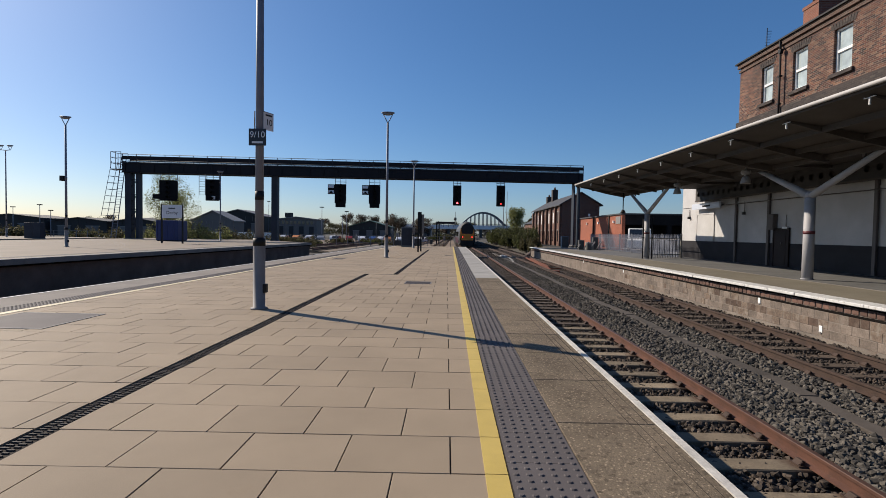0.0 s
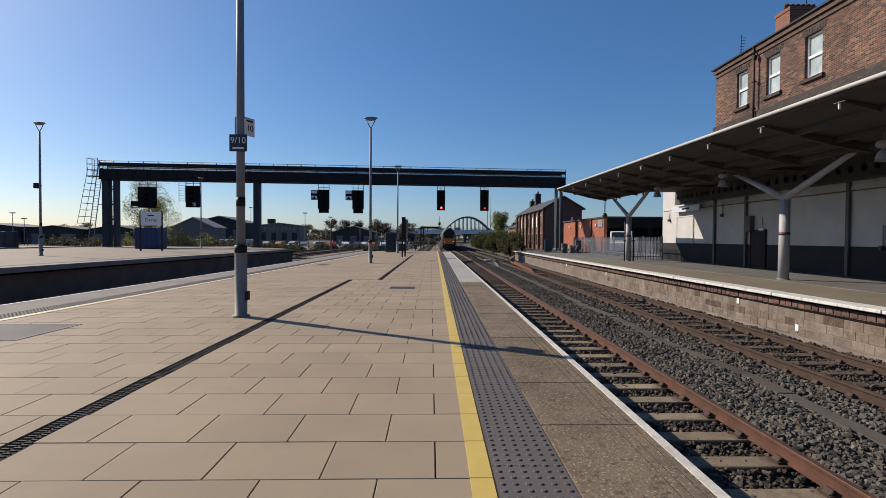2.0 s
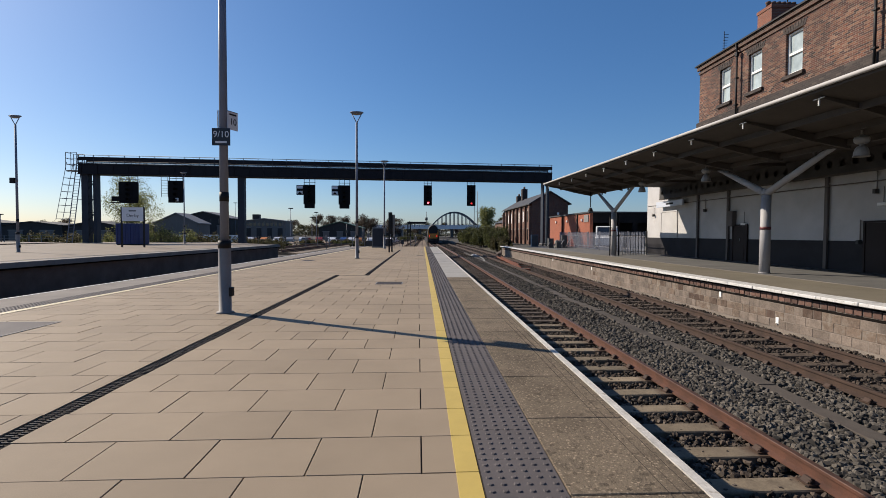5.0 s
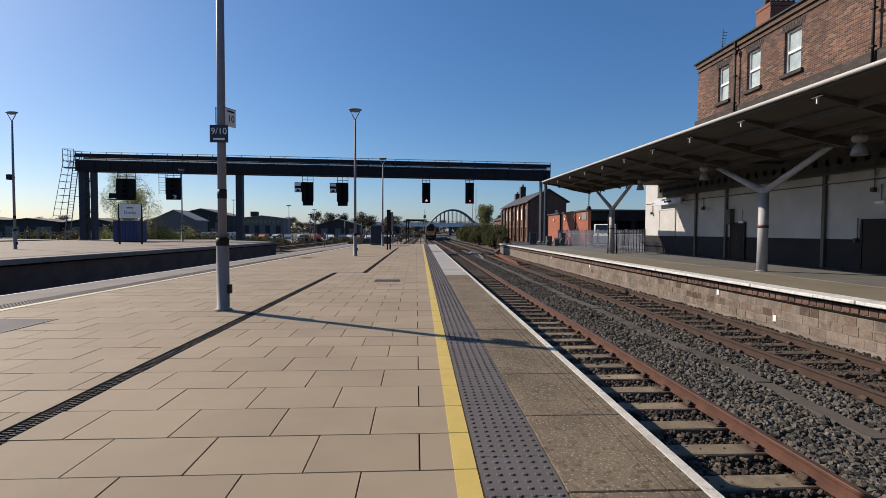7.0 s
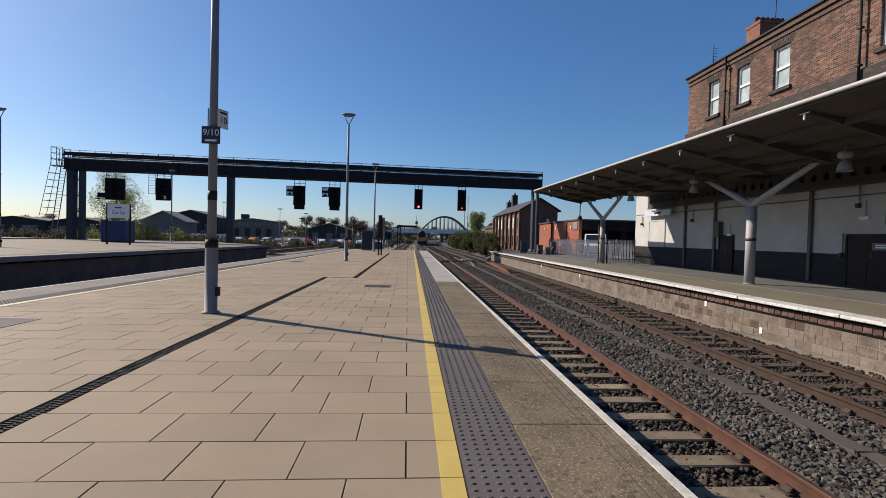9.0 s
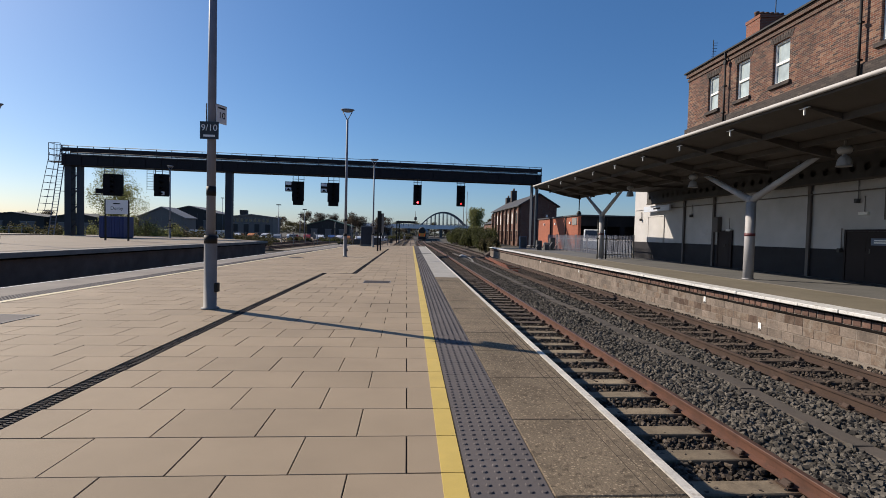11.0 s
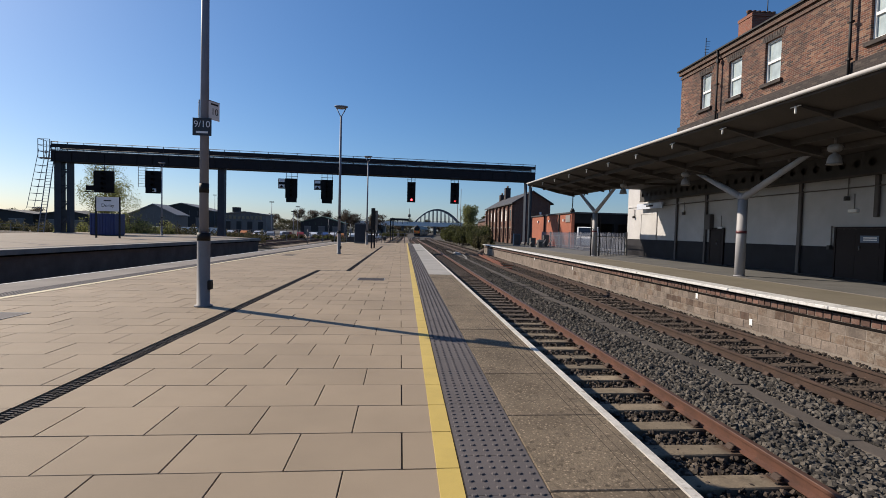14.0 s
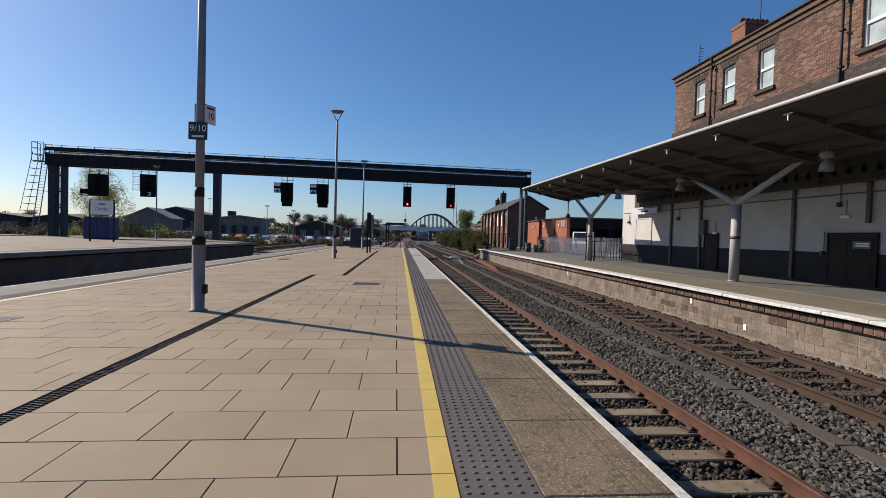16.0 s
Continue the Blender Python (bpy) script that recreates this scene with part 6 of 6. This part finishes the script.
def vehicle(x, y, z, turn, colour, label, van=False):
    c = thing("van" if van else "car", label, "van" if van else "car", (x, y, z), "" if van else "parked cars", turn=turn)
    L, W = (4.4, 1.85) if van else (4.3, 1.75)
    H = 2.05 if van else 1.45
    if van:
        prof = [(-L / 2, 0.35), (L / 2, 0.35), (L / 2 + 0.02, 1.0), (L / 2 - 0.75, 1.2), (L / 2 - 1.45, H - 0.05), (L / 2 - 1.7, H), (-L / 2 + 0.1, H), (-L / 2, H - 0.15)]
    else:
        prof = [(-L / 2, 0.3), (L / 2, 0.3), (L / 2, 0.75), (L / 2 - 1.1, 0.92), (L / 2 - 1.75, H), (-L / 2 + 1.0, H), (-L / 2 + 0.15, 0.95), (-L / 2, 0.8)]
    part("body", prism(B(), prof, "y", -W / 2, W / 2), colour, c, bevel=0.05)
    for s in (-1, 1):
        yb = s * (W / 2 + 0.004)
        if van:
            part("side_window", prism(B(), [(L / 2 - 1.75, 1.2), (L / 2 - 0.95, 1.2), (L / 2 - 1.5, H - 0.15), (L / 2 - 1.75, H - 0.15)], "y", yb - 0.008, yb + 0.008), DARK_PANE, c)
        else:
            part("side_window", prism(B(), [(-L / 2 + 0.55, 0.97), (L / 2 - 1.35, 0.95), (L / 2 - 1.8, H - 0.08), (-L / 2 + 1.05, H - 0.08)], "y", yb - 0.008, yb + 0.008), DARK_PANE, c)
        for wx in (-L / 2 + 0.8, L / 2 - 0.85):
            wh = part("wheel", tube(B(), (wx, s * (W / 2 - 0.2), 0.32), (wx, s * (W / 2 + 0.012), 0.32), 0.32, n=16), BLACK, c)
            part("rim", tube(B(), (wx, s * (W / 2 + 0.0125), 0.32), (wx, s * (W / 2 + 0.02), 0.32), 0.19, n=12), GALV, wh)
    part("windscreen", beam(B(), (L / 2 - (0.77 if van else 1.15), 0, 1.24 if van else 0.96), (L / 2 - (1.42 if van else 1.7), 0, H - 0.08), W - 0.25, 0.03), DARK_PANE, c)
    for s in (-0.65, 0.65):
        part("headlight", box(B(), L / 2 - 0.03, L / 2 + 0.03, s - 0.15, s + 0.15, 0.62, 0.78), SIGN_WHITE, c)
    return c


vehicle(17.1, 44.0, -0.08, 248, WHITE, "white panel van parked behind the palisade fence", True)
PAINTS = [surface("car_paint", c, 0.3, vary=0.05, bump=0.0) for c in ((0.6, 0.6, 0.62), (0.03, 0.03, 0.035), (0.30, 0.31, 0.33), (0.05, 0.10, 0.25), (0.30, 0.03, 0.02), (0.75, 0.75, 0.75), (0.55, 0.20, 0.05))]
for k in range(26):
    col = (5, 0, 2, 5, 1, 4, 0, 5, 3, 0, 6)[k % 11]
    vehicle(-66 + 2.35 * k + random.uniform(-0.4, 0.4), 128 + 4 * (k % 3) + random.uniform(0, 2), -1.35, random.choice((80, 92, 100, 265)), PAINTS[col], ("silver", "black", "grey", "blue", "red", "white", "orange")[col] + " car parked beyond the railway yard")
for x, y, turn in ((-57.5, 118.0, 170), (-51.0, 121.0, 10), (-45.5, 119.0, 185)):
    vehicle(x, y, -1.35, turn, PAINTS[5], "white van parked beyond the railway yard", True)
for x, y, h in ((-37.5, 140, 9.5), (-33.5, 155, 9.0), (-31.5, 140, 7.0), (-124, 135, 8), (-112, 130, 8.5), (-109, 130, 7.0), (-72, 190, 14), (-69.5, 190, 13.5)):
    m = thing("yard_lamp", "tall thin lamp mast beyond the yard", "lamp post", (x, y, -1.35), "yard lamps")
    part("mast", tube(B(), (0, 0, 0), (0, 0, h), 0.12, 0.07, n=8), POST, m)
    part("head", box(B(), -0.6, 0.6, -0.25, 0.25, h, h + 0.25), BLACK, m, bevel=0.03)
yf = thing("yard_fence", "dark mesh fence along the railway yard", "fence")
for k in range(60):
    part("fence_post", box(B(), -118 + 2 * k, -117.9 + 2 * k, 84, 84.1, -1.35, 0.7), GALV, yf)
for z in (-0.6, 0.1, 0.65):
    part("fence_wire", box(B(), -118, 2, 84.03, 84.07, z, z + 0.05), GALV, yf)

# ---- lineside pieces ahead ----
for k in range(16):
    bush(-17 + 1.1 * k + random.uniform(-0.6, 0.6), 150 + 9 * (k % 5) + random.uniform(0, 8), -1.3, 4.5, 4, random.uniform(1.6, 3.2), OLIVE if k % 2 else HEDGE, "low scrub between the far lines", 900, 0.16)
for k, (x, y, h) in enumerate(((-8.6, 78, 3.2), (-5.0, 88, 2.4), (-11.5, 95, 4.0), (-2.8, 70, 1.6), (-14.5, 74, 2.2), (-7.0, 120, 5.0), (-1.2, 92, 2.2), (-17.0, 110, 4.6))):
    p = thing("lineside_post", "slim grey lineside post with a small box", "post", (x, y, -1.2), "lineside posts")
    part("shaft", tube(B(), (0, 0, 0), (0, 0, h), 0.06, n=8), GALV, p)
    part("box", box(B(), -0.22, 0.22, -0.15, 0.15, h * 0.55, h * 0.55 + 0.6), CASE_GREY if k % 2 else CONCRETE, p, bevel=0.02)
for k in (4, 5):
    c = thing("location_case", "grey lineside equipment case beside the lines", "cabinet", (-15.5 + 2.1 * k, 66 + 6 * (k % 4), -1.18), "lineside cases")
    part("case", box(B(), -0.5, 0.5, -0.3, 0.3, 0.08, 1.2 + 0.2 * (k % 3)), CASE_GREY, c, bevel=0.02)
    part("feet", box(B(), -0.45, 0.45, -0.25, 0.25, 0, 0.078), CONCRETE, c)

small = thing("cantilever_frame", "dark steel cantilever frame beside the far line", "gantry")
for x in (-2.95, -2.45):
    part("leg", box(B(), x - 0.12, x + 0.12, 102, 102.25, -1.36, 3.3), BLACK, small)
part("crossbeam", box(B(), -3.1, 0.85, 102, 102.3, 3.3, 3.72), BLACK, small)
for k in range(3):
    part("hanger", box(B(), -1.6 + 1.1 * k, -1.52 + 1.1 * k, 102.1, 102.2, 2.6, 3.298), BLACK, small)
aerial = thing("aerial_mast", "thin grey aerial mast beyond the bridge", "mast", (3.0, 330, -1.3))
part("pole", tube(B(), (0, 0, 0), (0, 0, 17.5), 0.3, 0.12, n=8), CASE_GREY, aerial)
part("aerial_drum", tube(B(), (0, 0, 11.5), (0, 0, 13.5), 0.9, n=10), CASE_GREY, aerial)
mast = thing("slim_mast", "slim pair of poles beyond the signals", "mast", (12.8, 118, -1.3))
for x in (0, 0.8):
    part("pole", tube(B(), (x, 0, 0), (x, 0, 13.0), 0.09, 0.06, n=8), GALV, mast)
bag = thing("ballast_bag", "crumpled white sack lying on the ballast", "sack", (5.35, 49.5, -1.04))
sack = B()
bmesh.ops.create_icosphere(sack, subdivisions=3, radius=0.27)
for v in sack.verts:
    v.co = Vector((v.co.x * 1.1, v.co.y, max(-0.05, v.co.z * 0.75))) * (1 + 0.25 * noise.noise(v.co * 4))
part("sack", sack, OFFWHITE, bag, "white woven sack")
part("neck", tube(B(), (0.15, 0, 0.08), (0.5, -0.1, 0.02), 0.1, 0.04, n=8), OFFWHITE, bag)
duct = thing("cable_duct", "pale bent cable duct crossing the ballast", "cable duct")
pts = [(5.2, 49.2, -0.98), (5.6, 46.0, -0.98), (5.4, 42.0, -1.0), (5.1, 39.0, -1.02)]
for a, b in zip(pts, pts[1:]):
    part("duct_length", beam(B(), a, b, 0.16, 0.1), CONCRETE, duct)
RED_RUST = surface("bright_rust", (0.144, 0.0426, 0.0192), 0.85, grain=40, patch=3, vary=0.3, bump=0.5)
sw = thing("point_blades", "bright rust-red point blades laid beside the bay line", "track part")
for a, b in (((6.35, 30.5, -0.93), (7.2, 46, -0.93)), ((6.55, 32, -0.95), (7.6, 46, -0.95)), ((6.9, 34, -0.96), (7.45, 45, -0.96))):
    part("blade", beam(B(), a, b, 0.07, 0.12), RED_RUST, sw)
for k in range(5):
    part("stretcher", beam(B(), (6.3, 32.5 + 2.6 * k, -1.0), (7.5, 32.6 + 2.6 * k, -1.0), 0.08, 0.06), RED_RUST, sw)
part("machine", box(B(), 6.3, 6.75, 29.6, 30.1, -1.06, -0.92), RED_RUST, sw, bevel=0.03)
heap = thing("scrap_timbers", "dark heap of old timbers at the platform ramp", "timber")
for k in range(6):
    part("timber", beam(B(), (8.0 + 0.25 * k, 51.5 + 0.3 * k, -1.05), (9.3 + 0.1 * k, 54.5 + 0.2 * k, -0.55 + 0.08 * k), 0.25, 0.2), DARK_WALL, heap)
junk = thing("lineside_equipment", "grey lineside boxes and pipes at the platform end", "equipment")
for x, y, w, h in ((12.4, 46.0, 0.5, 0.9), (13.3, 46.4, 0.7, 0.7), (12.9, 45.2, 0.4, 0.55), (14.0, 47.0, 0.5, 1.2)):
    part("case", box(B(), x - w / 2, x + w / 2, y - 0.25, y + 0.25, TOP2, TOP2 + h), CASE_GREY if w < 0.6 else CONCRETE, junk, bevel=0.02)
for k in range(4):
    part("pipe", tube(B(), (11.9 + 0.6 * k, 45.4, TOP2 + 0.1), (12.5 + 0.6 * k, 46.0, TOP2 + 0.75), 0.05, n=8), GALV, junk)
bluebox = thing("utility_cabinet", "small blue-grey utility cabinet near the old house", "cabinet", (12.0, 51.0, TOP2))
part("body", box(B(), -0.35, 0.35, -0.25, 0.25, 0, 1.25), surface("faded_blue", (0.10, 0.13, 0.17), 0.5, vary=0.1), bluebox, bevel=0.02)
part("door", box(B(), -0.3, 0.3, -0.27, -0.252, 0.08, 1.18), CASE_GREY, bluebox)
speaker = thing("hanging_speaker", "black loudspeaker on a drop rod under the canopy end", "loudspeaker", (11.6, 32.8, can_z(32.8) - 0.2))
part("rod", tube(B(), (0, 0, -1.35), (0, 0, 0.05), 0.035, n=8), BLACK, speaker)
part("horn", lathe(B(), 0, 0, [(0.17, -1.62), (0.17, -1.56), (0.07, -1.38)], 12), BLACK, speaker)

motions()
